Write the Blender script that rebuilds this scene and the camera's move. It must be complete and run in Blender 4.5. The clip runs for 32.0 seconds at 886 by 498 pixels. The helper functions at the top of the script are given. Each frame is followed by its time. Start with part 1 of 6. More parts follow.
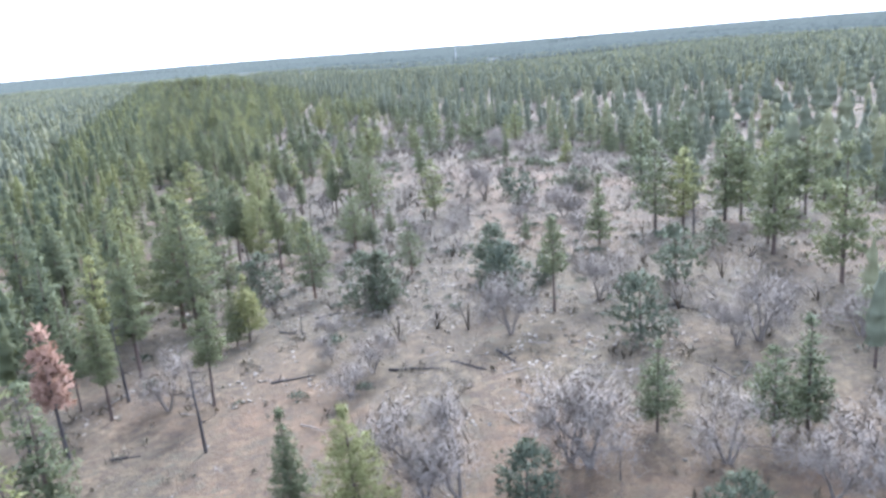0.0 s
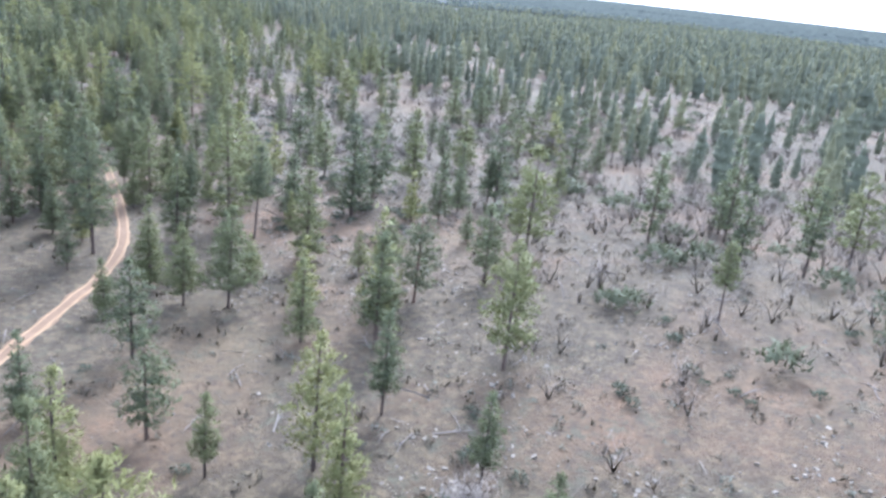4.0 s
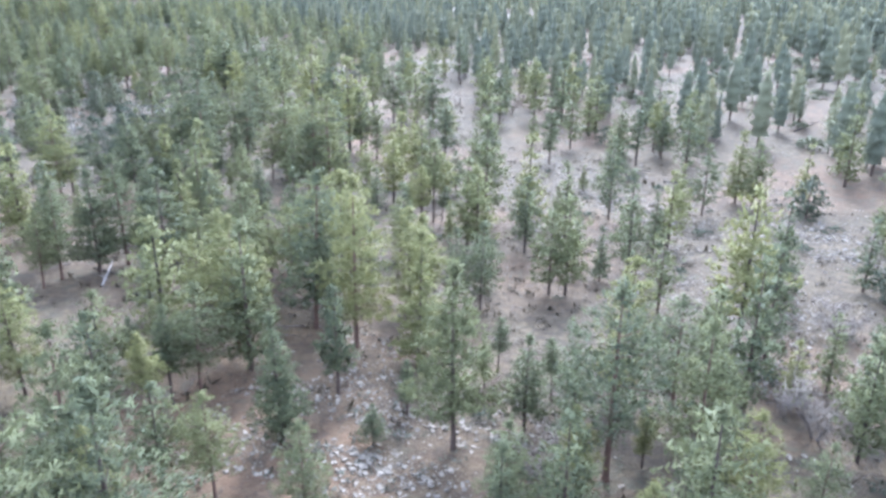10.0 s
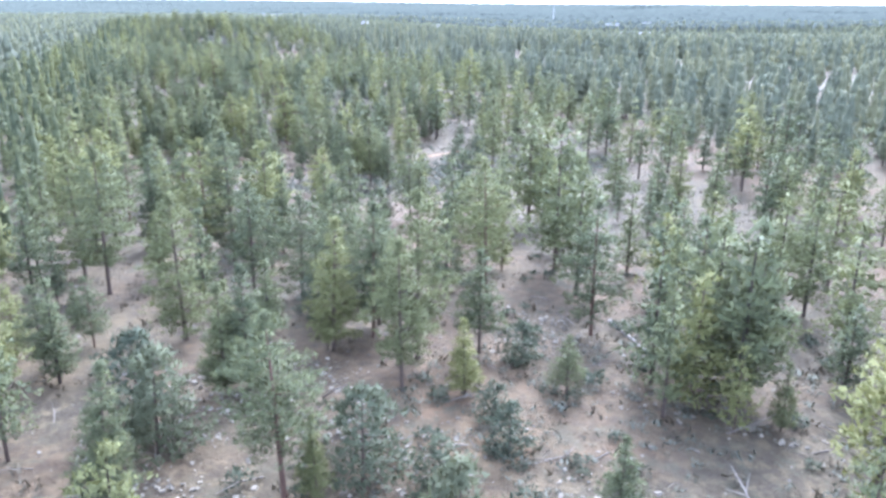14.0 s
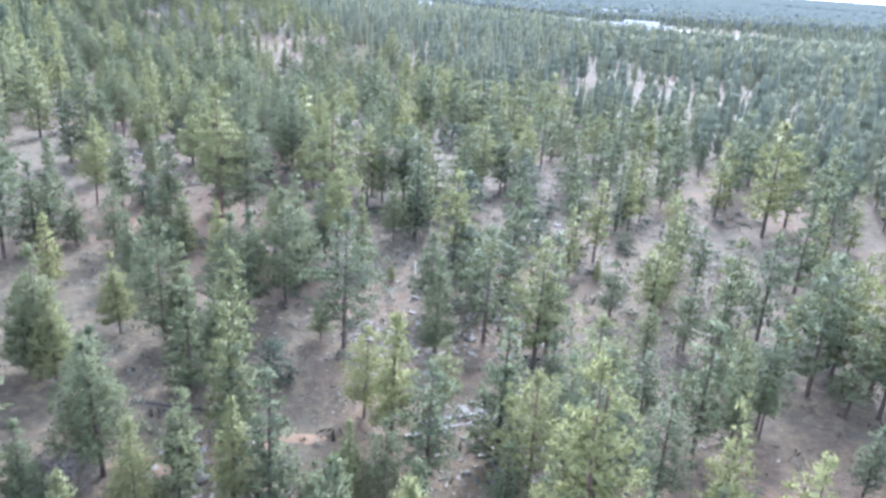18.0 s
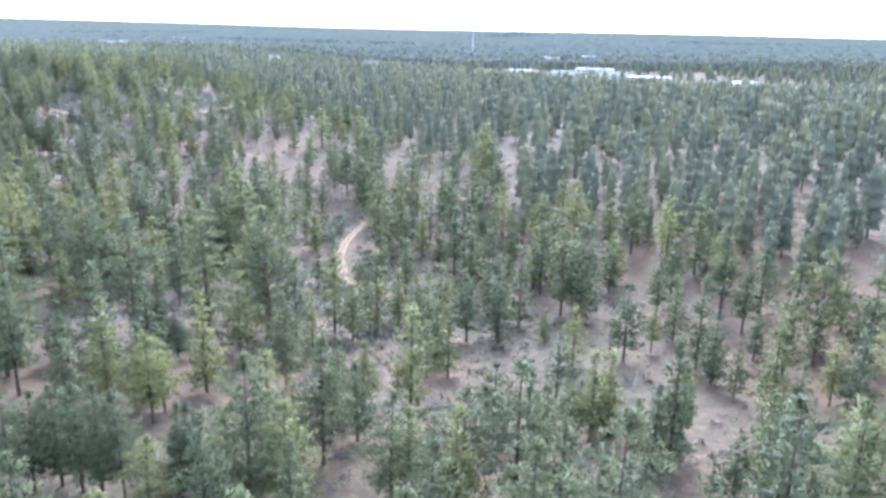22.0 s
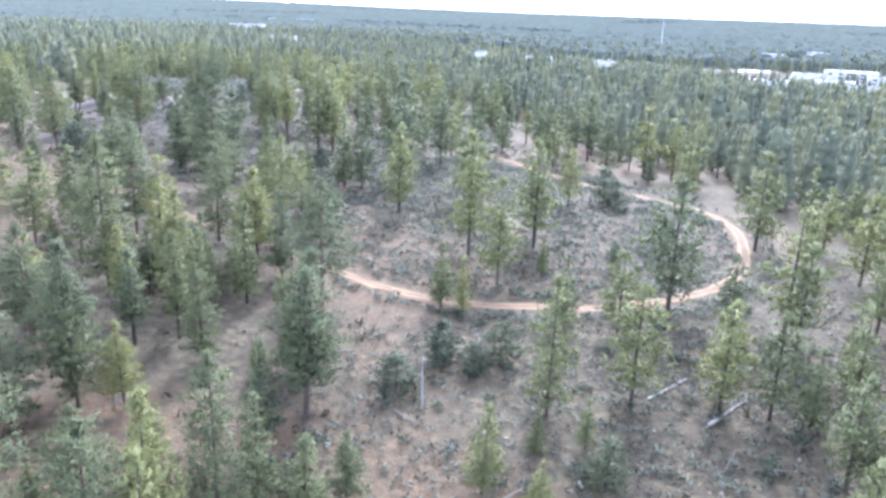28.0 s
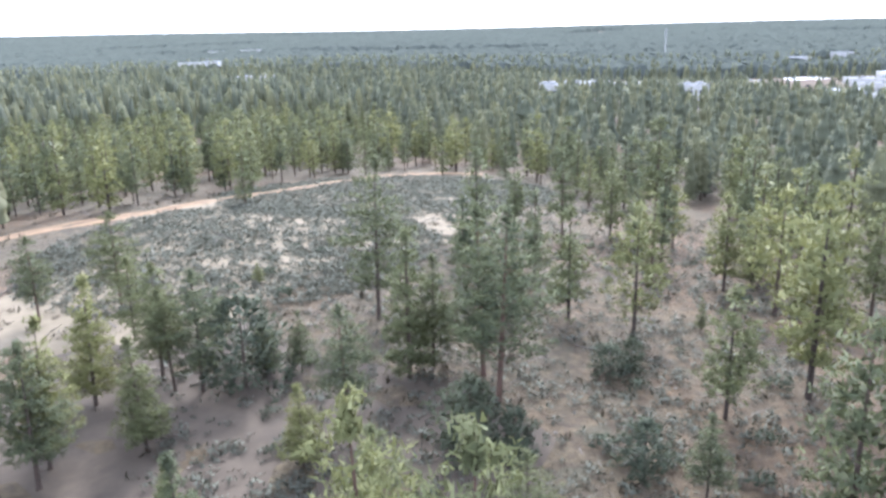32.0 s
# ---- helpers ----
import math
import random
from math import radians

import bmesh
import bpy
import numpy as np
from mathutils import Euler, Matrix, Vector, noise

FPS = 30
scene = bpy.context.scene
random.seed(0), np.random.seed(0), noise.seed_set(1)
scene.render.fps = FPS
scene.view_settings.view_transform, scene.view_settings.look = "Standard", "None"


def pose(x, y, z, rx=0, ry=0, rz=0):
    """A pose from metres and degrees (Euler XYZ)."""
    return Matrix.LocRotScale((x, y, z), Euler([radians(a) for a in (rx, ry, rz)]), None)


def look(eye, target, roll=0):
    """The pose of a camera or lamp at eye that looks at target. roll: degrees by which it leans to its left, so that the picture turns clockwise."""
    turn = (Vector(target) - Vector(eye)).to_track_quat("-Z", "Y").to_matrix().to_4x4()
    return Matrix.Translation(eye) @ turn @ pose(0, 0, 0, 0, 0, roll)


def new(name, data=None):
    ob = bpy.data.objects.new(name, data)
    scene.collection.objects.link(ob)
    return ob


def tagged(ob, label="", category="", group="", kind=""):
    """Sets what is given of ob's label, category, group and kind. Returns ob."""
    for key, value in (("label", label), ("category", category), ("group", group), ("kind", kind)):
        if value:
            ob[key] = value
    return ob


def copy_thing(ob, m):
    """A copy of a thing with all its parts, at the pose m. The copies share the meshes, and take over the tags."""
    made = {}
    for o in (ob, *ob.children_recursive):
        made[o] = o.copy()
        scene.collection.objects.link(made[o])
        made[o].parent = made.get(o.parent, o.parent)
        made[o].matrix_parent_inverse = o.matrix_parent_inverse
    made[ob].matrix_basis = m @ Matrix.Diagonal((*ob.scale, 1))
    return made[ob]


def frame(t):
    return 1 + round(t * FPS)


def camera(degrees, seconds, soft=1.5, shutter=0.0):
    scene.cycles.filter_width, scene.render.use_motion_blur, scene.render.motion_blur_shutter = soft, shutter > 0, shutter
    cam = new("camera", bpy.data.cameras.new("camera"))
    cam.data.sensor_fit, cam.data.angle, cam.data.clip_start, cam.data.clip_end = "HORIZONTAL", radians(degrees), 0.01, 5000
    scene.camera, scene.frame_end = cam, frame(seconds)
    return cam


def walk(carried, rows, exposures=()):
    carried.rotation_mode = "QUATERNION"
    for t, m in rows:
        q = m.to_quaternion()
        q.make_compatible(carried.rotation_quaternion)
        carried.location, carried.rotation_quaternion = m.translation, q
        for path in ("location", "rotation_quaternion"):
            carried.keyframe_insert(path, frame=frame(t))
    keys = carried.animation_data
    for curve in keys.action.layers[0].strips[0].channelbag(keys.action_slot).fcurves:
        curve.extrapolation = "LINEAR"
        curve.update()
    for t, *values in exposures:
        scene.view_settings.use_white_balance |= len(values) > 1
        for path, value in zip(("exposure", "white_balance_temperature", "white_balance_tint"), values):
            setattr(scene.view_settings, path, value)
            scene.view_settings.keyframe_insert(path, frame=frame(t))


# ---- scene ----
cam = camera(59.9, 32.0, soft=3.0)
walk(cam, [
    (0.0, pose(0.0, 0.0, 36.0, 75.3, 4.5, -19.2)),
    (0.5, pose(-0.8, 19.1, 35.5, 73.5, 3.2, -21.2)),
    (1.0, pose(-1.1, 38.1, 35.3, 74.9, 0.8, -25.8)),
    (1.5, pose(-1.0, 57.1, 35.0, 76.4, -1.6, -28.4)),
    (2.0, pose(-0.7, 76.0, 34.9, 76.7, -2.5, -28.7)),
    (2.5, pose(0.0, 95.0, 34.4, 74.3, -3.7, -29.1)),
    (4.5, pose(0.0, 171.0, 36.0, 70.6, -6.8, -20.4)),
    (5.0, pose(-0.7, 190.0, 35.8, 70.7, -5.7, -14.9)),
    (5.5, pose(-1.6, 209.4, 35.4, 70.7, -3.8, -12.6)),
    (6.0, pose(-2.2, 228.4, 35.3, 70.9, -6.2, -12.1)),
    (6.5, pose(-2.4, 247.6, 35.0, 70.9, -2.4, -14.6)),
    (7.0, pose(-2.7, 266.4, 34.8, 71.6, -1.9, -16.8)),
    (7.5, pose(-3.1, 285.2, 34.3, 71.5, -2.3, -19.7)),
    (8.0, pose(-3.4, 304.0, 34.2, 70.7, -3.4, -23.4)),
    (8.5, pose(-3.4, 323.7, 34.2, 71.2, -3.9, -22.2)),
    (9.0, pose(-3.4, 342.2, 33.7, 71.4, -1.6, -22.0)),
    (9.5, pose(-3.0, 360.6, 32.9, 70.1, -0.9, -25.9)),
    (10.0, pose(-3.4, 379.3, 32.4, 69.3, -0.3, -27.6)),
    (10.5, pose(-3.0, 397.7, 32.0, 70.0, -0.8, -28.4)),
    (11.0, pose(-2.8, 416.7, 31.4, 69.9, -1.2, -28.4)),
    (11.5, pose(-2.6, 435.6, 30.9, 70.0, -1.8, -28.8)),
    (12.0, pose(-2.5, 454.6, 30.6, 69.7, -4.1, -28.2)),
    (12.5, pose(-1.8, 473.9, 30.3, 69.6, -1.6, -29.4)),
    (13.0, pose(-1.5, 493.4, 30.3, 70.3, 1.4, -23.8)),
    (13.5, pose(-1.0, 512.3, 30.1, 71.6, -0.6, -21.8)),
    (14.0, pose(-0.7, 531.7, 29.8, 72.4, -0.4, -19.2)),
    (14.5, pose(-0.0, 550.9, 29.5, 72.5, 1.3, -22.2)),
    (16.5, pose(0.0, 627.0, 33.0, 71.0, -3.0, -24.3)),
    (17.0, pose(-0.2, 646.6, 32.9, 70.0, -2.8, -23.7)),
    (17.5, pose(-0.4, 665.9, 32.9, 69.4, -2.8, -23.5)),
    (18.0, pose(-0.4, 685.3, 33.5, 70.4, -3.9, -22.9)),
    (18.5, pose(-0.6, 704.9, 33.3, 72.9, -1.6, -24.0)),
    (19.0, pose(-0.8, 724.4, 33.6, 73.7, -0.6, -27.3)),
    (19.5, pose(-1.0, 744.0, 33.5, 72.8, 0.7, -28.6)),
    (20.0, pose(-0.7, 763.1, 33.5, 71.6, 1.6, -30.0)),
    (20.5, pose(-0.7, 781.6, 33.8, 70.7, 1.2, -30.8)),
    (21.0, pose(-0.4, 800.7, 33.8, 70.2, -0.4, -30.9)),
    (21.5, pose(-0.0, 820.1, 33.7, 72.9, -0.2, -31.4)),
    (22.0, pose(0.2, 839.1, 33.4, 74.2, -1.2, -31.3)),
    (22.5, pose(0.2, 857.5, 33.4, 76.0, -4.1, -30.2)),
    (23.0, pose(0.1, 875.8, 33.7, 74.2, -4.8, -25.5)),
    (23.5, pose(-0.1, 894.4, 33.6, 72.0, -5.0, -24.8)),
    (24.0, pose(0.1, 912.8, 33.5, 71.4, -4.3, -23.4)),
    (24.5, pose(-0.0, 931.0, 33.6, 71.6, -2.2, -26.5)),
    (26.5, pose(0.0, 1007.0, 33.5, 73.2, -3.7, -28.4)),
    (27.0, pose(-0.1, 1026.8, 33.7, 72.7, -3.4, -24.3)),
    (27.5, pose(0.1, 1046.1, 33.7, 72.8, -2.0, -24.0)),
    (28.0, pose(0.1, 1065.2, 33.9, 72.8, -2.1, -24.8)),
    (28.5, pose(0.0, 1084.4, 34.0, 73.1, -1.2, -25.8)),
    (29.0, pose(-0.3, 1103.4, 34.2, 72.9, -0.2, -27.1)),
    (29.5, pose(-0.3, 1122.4, 34.4, 74.5, 0.4, -28.2)),
    (30.0, pose(-0.5, 1141.5, 34.5, 75.3, 0.4, -28.6)),
    (30.5, pose(-0.1, 1160.3, 34.5, 75.5, 0.1, -28.3)),
    (31.0, pose(-0.1, 1179.0, 34.9, 75.4, 0.6, -29.1)),
    (31.5, pose(0.1, 1197.5, 35.0, 75.2, 0.7, -29.9)),
    (32.0, pose(0.0, 1216.0, 35.6, 74.1, 1.3, -30.5)),
], exposures=[(0.0, 2.86, 5160.0, 14.3), (2.5, 2.64, 5160.0, 14.3), (5.0, 2.90, 4990.0, 15.0), (8.0, 3.02, 4990.0, 15.0), (10.0, 3.10, 4990.0, 15.0), (14.0, 3.28, 4940.0, 15.3), (20.0, 3.18, 4940.0, 15.3), (23.0, 2.90, 4960.0, 15.0), (25.0, 3.00, 5010.0, 15.2), (30.0, 3.12, 5140.0, 15.2), (32.0, 2.68, 5460.0, 14.6)])

# ---- sky and sun: thin bright overcast, the sun a soft patch ahead of the flight ----
SUN_AZ, SUN_EL = 38.0, 42.0          # degrees right of the flight line (+y), and above the horizon
world = bpy.data.worlds.new("overcast_sky")
scene.world = world
world.use_nodes = True
wn, wl = world.node_tree.nodes, world.node_tree.links
wn.clear()
sky = wn.new("ShaderNodeTexSky")
sky.sky_type, sky.sun_disc = "NISHITA", False
sky.sun_elevation, sky.sun_rotation = radians(SUN_EL), radians(SUN_AZ)
sky.air_density, sky.dust_density, sky.ozone_density, sky.altitude = 1.0, 4.0, 1.0, 2000
veil = wn.new("ShaderNodeMix")
veil.data_type = "RGBA"
veil.inputs[0].default_value = 0.72
veil.inputs[7].default_value = (7.6, 7.9, 8.4, 1)
wl.new(sky.outputs[0], veil.inputs[6])
back = wn.new("ShaderNodeBackground")
back.inputs[1].default_value = 0.098
wl.new(veil.outputs[2], back.inputs[0])
wl.new(back.outputs[0], wn.new("ShaderNodeOutputWorld").inputs[0])
sun = new("sun", bpy.data.lights.new("sun", "SUN"))
sun.data.energy, sun.data.angle, sun.data.color = 2.1, radians(18), (1.0, 0.95, 0.86)
sa, se = radians(SUN_AZ), radians(SUN_EL)
sun.matrix_world = look((0, 0, 400), (-math.sin(sa) * math.cos(se), -math.cos(sa) * math.cos(se), 400 - math.sin(se)))


# ---- materials ----
def material(name, build, rough=0.9):
    m = bpy.data.materials.new(name)
    m.use_nodes = True
    nt = m.node_tree
    bsdf = nt.nodes["Principled BSDF"]
    bsdf.inputs["Roughness"].default_value = rough
    bsdf.inputs["Specular IOR Level"].default_value = 0.25
    build(nt, bsdf)
    return m


def nd(nt, kind, **values):
    n = nt.nodes.new(kind)
    for k, v in values.items():
        n.inputs[k.replace("_", " ")].default_value = v
    return n


def ramp(nt, source, stops):
    r = nt.nodes.new("ShaderNodeValToRGB")
    els = r.color_ramp.elements
    while len(els) < len(stops):
        els.new(0.5)
    for e, (at, colour) in zip(els, stops):
        e.position, e.color = at, (*colour, 1)
    nt.links.new(source, r.inputs[0])
    return r.outputs[0]


def mix(nt, fac, a, b):
    m = nt.nodes.new("ShaderNodeMix")
    m.data_type = "RGBA"
    for value, slot in ((fac, m.inputs[0]), (a, m.inputs[6]), (b, m.inputs[7])):
        if isinstance(value, (int, float)):
            slot.default_value = value
        elif isinstance(value, tuple):
            slot.default_value = (*value, 1)
        else:
            nt.links.new(value, slot)
    return m.outputs[2]


def noise_of(nt, scale, detail=4.0, rough=0.6, vector=None):
    n = nd(nt, "ShaderNodeTexNoise", Scale=scale, Detail=detail, Roughness=rough)
    if vector is None:
        vector = nt.nodes.new("ShaderNodeTexCoord").outputs["Object"]
    nt.links.new(vector, n.inputs["Vector"])
    return n.outputs["Fac"]


def math_node(nt, op, a, b):
    n = nt.nodes.new("ShaderNodeMath")
    n.operation = op
    for i, v in enumerate((a, b)):
        if isinstance(v, (int, float)):
            n.inputs[i].default_value = v
        else:
            nt.links.new(v, n.inputs[i])
    return n.outputs[0]


def bump(nt, bsdf, height, strength, distance):
    b = nd(nt, "ShaderNodeBump", Strength=strength, Distance=distance)
    nt.links.new(height, b.inputs["Height"])
    nt.links.new(b.outputs[0], bsdf.inputs["Normal"])


def foliage(name, dark, light, warm, translucent=0.35):
    """Needles or leaves: tone by clump, by tree and by a broad drift, some light let through."""
    def build(nt, bsdf):
        geo, info = nt.nodes.new("ShaderNodeNewGeometry"), nt.nodes.new("ShaderNodeObjectInfo")
        tone = nt.nodes.new("ShaderNodeAttribute")
        tone.attribute_name = "tree_tone"
        clump = nt.nodes.new("ShaderNodeAttribute")
        clump.attribute_name = "clump_tone"
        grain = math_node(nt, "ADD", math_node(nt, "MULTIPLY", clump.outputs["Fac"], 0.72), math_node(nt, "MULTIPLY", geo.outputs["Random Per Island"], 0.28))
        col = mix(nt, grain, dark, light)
        per_tree = math_node(nt, "FRACT", math_node(nt, "ADD", info.outputs["Random"], tone.outputs["Fac"]), 0.0)
        col = mix(nt, math_node(nt, "MULTIPLY", math_node(nt, "POWER", per_tree, 2.2), 0.75), col, warm)
        nt.links.new(col, bsdf.inputs["Base Color"])
        bsdf.inputs["Specular IOR Level"].default_value = 0.2
        tr = nt.nodes.new("ShaderNodeBsdfTranslucent")
        nt.links.new(col, tr.inputs[0])
        ms = nt.nodes.new("ShaderNodeMixShader")
        ms.inputs[0].default_value = translucent
        nt.links.new(bsdf.outputs[0], ms.inputs[1])
        nt.links.new(tr.outputs[0], ms.inputs[2])
        nt.links.new(ms.outputs[0], nt.nodes["Material Output"].inputs[0])
    return material(name, build, 0.75)


def speckled(name, a, b, scale=3.0, rough=0.92, relief=0.02, gloss=0.15):
    """Two tones in broad and in fine patches, with relief."""
    def build(nt, bsdf):
        info = nt.nodes.new("ShaderNodeObjectInfo")
        geo = nt.nodes.new("ShaderNodeNewGeometry")
        bsdf.inputs["Specular IOR Level"].default_value = gloss
        f = math_node(nt, "MULTIPLY_ADD", noise_of(nt, scale), 0.7)
        f.node.inputs[2].default_value = 0.0
        f = math_node(nt, "ADD", f, math_node(nt, "MULTIPLY", geo.outputs["Random Per Island"], 0.3))
        col = ramp(nt, f, [(0.25, a), (0.8, b)])
        nt.links.new(col, bsdf.inputs["Base Color"])
        bump(nt, bsdf, noise_of(nt, scale * 7), 0.6, relief)
    return material(name, build, rough)


NEEDLES = foliage("pine_needles", (0.045, 0.054, 0.033), (0.116, 0.126, 0.060), (0.182, 0.176, 0.060))
# needles of the far woods: distance haze mixed into a paler, greyer colour
NEEDLES_HAZE = foliage("pine_needles_haze", (0.086, 0.094, 0.067), (0.150, 0.158, 0.101), (0.196, 0.186, 0.094), 0.4)
SCALES = foliage("juniper_foliage", (0.040, 0.049, 0.033), (0.080, 0.090, 0.056), (0.098, 0.102, 0.055))
RUST = foliage("dead_needles", (0.17, 0.098, 0.066), (0.27, 0.168, 0.122), (0.25, 0.150, 0.105))
SAGE = foliage("sage_leaves", (0.072, 0.075, 0.058), (0.150, 0.150, 0.112), (0.132, 0.124, 0.088), 0.2)
GRASS = foliage("dry_grass_blades", (0.050, 0.042, 0.030), (0.150, 0.128, 0.085), (0.175, 0.140, 0.085), 0.2)
TWIGS = speckled("bare_twigs", (0.088, 0.074, 0.062), (0.185, 0.160, 0.136), 4.0)
BARK = speckled("pine_bark", (0.030, 0.024, 0.021), (0.105, 0.075, 0.058), 2.5)
BARK_RED = speckled("old_pine_bark", (0.045, 0.030, 0.024), (0.135, 0.082, 0.060), 2.5)
CHAR = speckled("charred_bark", (0.014, 0.013, 0.013), (0.06, 0.052, 0.048), 2.5)
BLEACHED = speckled("bleached_wood", (0.15, 0.13, 0.115), (0.34, 0.31, 0.28), 3.0)
STONE = speckled("pale_limestone", (0.082, 0.070, 0.055), (0.238, 0.206, 0.164), 1.4, 0.85)
GREY_ROCK = speckled("lichened_grey_limestone", (0.066, 0.059, 0.048), (0.195, 0.174, 0.144), 1.2, 0.9, 0.05)
TRAIL = speckled("orange_tan_trail_dirt", (0.114, 0.072, 0.042), (0.190, 0.125, 0.076), 0.6)
DIRT = speckled("packed_pale_dirt", (0.138, 0.088, 0.050), (0.232, 0.158, 0.093), 0.5)
RUT_EARTH = speckled("track_earth", (0.088, 0.056, 0.034), (0.150, 0.100, 0.063), 0.8)
WHITE_WALL = speckled("pale_stucco", (0.26, 0.25, 0.23), (0.42, 0.41, 0.40), 0.2, 0.8)
WHITE_ROOF = speckled("white_membrane_roof", (0.34, 0.345, 0.35), (0.50, 0.51, 0.52), 0.15, 0.6)
GREY_ROOF = speckled("grey_gravel_roof", (0.11, 0.105, 0.10), (0.18, 0.172, 0.165), 0.15, 0.9)
TAN_WALL = speckled("tan_block_wall", (0.30, 0.23, 0.18), (0.42, 0.33, 0.26), 0.2, 0.85)
STEEL = speckled("grey_steel", (0.16, 0.16, 0.165), (0.24, 0.24, 0.25), 0.5, 0.5)
DARK_GLASS = speckled("dark_window_glass", (0.025, 0.03, 0.035), (0.05, 0.055, 0.06), 0.1, 0.12, 0.001, 0.5)


def ground_shader(nt, bsdf):
    """Forest floor: grey-brown litter, rust-red earth, straw and pale gravel in drifts."""
    co = nt.nodes.new("ShaderNodeTexCoord").outputs["Object"]
    litter = ramp(nt, noise_of(nt, 0.9, 6, 0.7, co), [(0.38, (0.029, 0.023, 0.015)), (0.52, (0.076, 0.059, 0.036)), (0.64, (0.148, 0.115, 0.069))])
    earth = ramp(nt, noise_of(nt, 0.5, 5, 0.65, co), [(0.3, (0.094, 0.054, 0.031)), (0.7, (0.190, 0.112, 0.064))])
    straw = ramp(nt, noise_of(nt, 1.6, 5, 0.7, co), [(0.3, (0.104, 0.077, 0.038)), (0.7, (0.173, 0.132, 0.070))])
    red_drift = ramp(nt, noise_of(nt, 0.022, 4, 0.62, co), [(0.47, (0, 0, 0)), (0.62, (1, 1, 1))])
    straw_drift = ramp(nt, noise_of(nt, 0.035, 5, 0.6, co), [(0.54, (0, 0, 0)), (0.68, (1, 1, 1))])
    col = mix(nt, math_node(nt, "MULTIPLY", red_drift, 0.75), litter, earth)
    col = mix(nt, math_node(nt, "MULTIPLY", straw_drift, 0.55), col, straw)
    vor = nd(nt, "ShaderNodeTexVoronoi", Scale=1.3)
    nt.links.new(co, vor.inputs["Vector"])
    grit = ramp(nt, vor.outputs["Distance"], [(0.10, (1, 1, 1)), (0.17, (0, 0, 0))])
    grit_drift = ramp(nt, noise_of(nt, 0.06, 4, 0.65, co), [(0.47, (0, 0, 0)), (0.6, (1, 1, 1))])
    col = mix(nt, math_node(nt, "MULTIPLY", math_node(nt, "MULTIPLY", grit, grit_drift), 0.75), col, (0.225, 0.182, 0.120))
    fine = nd(nt, "ShaderNodeTexVoronoi", Scale=3.1)
    nt.links.new(co, fine.inputs["Vector"])
    chips = ramp(nt, fine.outputs["Distance"], [(0.09, (1, 1, 1)), (0.16, (0, 0, 0))])
    chip_drift = ramp(nt, noise_of(nt, 0.11, 4, 0.7, co), [(0.42, (0, 0, 0)), (0.58, (1, 1, 1))])
    col = mix(nt, math_node(nt, "MULTIPLY", math_node(nt, "MULTIPLY", chips, chip_drift), 0.65), col, (0.205, 0.158, 0.100))
    # needle duff in random patches
    duff = ramp(nt, noise_of(nt, 0.28, 6, 0.75, co), [(0.40, (0, 0, 0)), (0.62, (1, 1, 1))])
    col = mix(nt, math_node(nt, "MULTIPLY", duff, 0.45), col, (0.061, 0.047, 0.029))
    tuft = ramp(nt, noise_of(nt, 1.9, 4, 0.8, co), [(0.60, (0, 0, 0)), (0.70, (1, 1, 1))])
    col = mix(nt, math_node(nt, "MULTIPLY", tuft, 0.5), col, (0.145, 0.117, 0.062))
    mats = ramp(nt, noise_of(nt, 0.75, 7, 0.85, co), [(0.49, (0, 0, 0)), (0.60, (1, 1, 1))])
    col = mix(nt, math_node(nt, "MULTIPLY", mats, 0.7), col, (0.042, 0.034, 0.027))
    forb = ramp(nt, noise_of(nt, 0.42, 6, 0.8, co), [(0.53, (0, 0, 0)), (0.60, (1, 1, 1))])
    forb_drift = ramp(nt, noise_of(nt, 0.028, 4, 0.6, co), [(0.42, (0, 0, 0)), (0.58, (1, 1, 1))])
    col = mix(nt, math_node(nt, "MULTIPLY", math_node(nt, "MULTIPLY", forb, forb_drift), 0.75), col, (0.062, 0.062, 0.042))
    col = mix(nt, 0.32, col, (0.045, 0.032, 0.017))
    nt.links.new(col, bsdf.inputs["Base Color"])
    bump(nt, bsdf, noise_of(nt, 2.2, 6, 0.7, co), 1.0, 0.3)


GROUND = material("forest_floor", ground_shader, 0.95)
LOT = speckled("graded_lot_soil", (0.058, 0.046, 0.035), (0.115, 0.092, 0.070), 0.1)
DARK_GROUND = speckled("dark_brown_ground", (0.034, 0.027, 0.021), (0.082, 0.064, 0.047), 0.7)
MEADOW_SOIL = speckled("pale_meadow_soil", (0.098, 0.078, 0.052), (0.200, 0.162, 0.112), 0.35)
CANOPY = speckled("distant_pine_canopy", (0.044, 0.049, 0.042), (0.070, 0.077, 0.067), 0.03, 1.0, 0.02, 0.0)


# ---- lie of the land ----
def bell(x, y, a, cx, cy, sx, sy):
    return a * np.exp(-((x - cx) / sx) ** 2 / 2 - ((y - cy) / sy) ** 2 / 2)


# swells of the ground, every 50 m along the flight, on its near side and farther right
SWELL_NEAR = [2.9, 1.4, -2.0, -2.3, -1.2, -0.5, 0.2, 0.1, 0.0, 1.1, 1.9, 1.0, -0.7, -2.4, -1.2, 2.3, 1.6, 0.0, -1.2, -1.6, -1.5, -0.4, 0.8, 2.6, 4.7, 4.6, 4.2]
SWELL_FAR = [2.8, 3.9, 4.3, 3.1, 1.3, -0.8, -1.8, -0.2, -1.7, -3.1, -1.5, -0.9, -0.9, -1.2, -0.9, -0.1, -1.7, -4.7, -7.0, -5.2, -1.8, 1.4, 1.9, 1.8, 3.0, 3.0, 2.7]


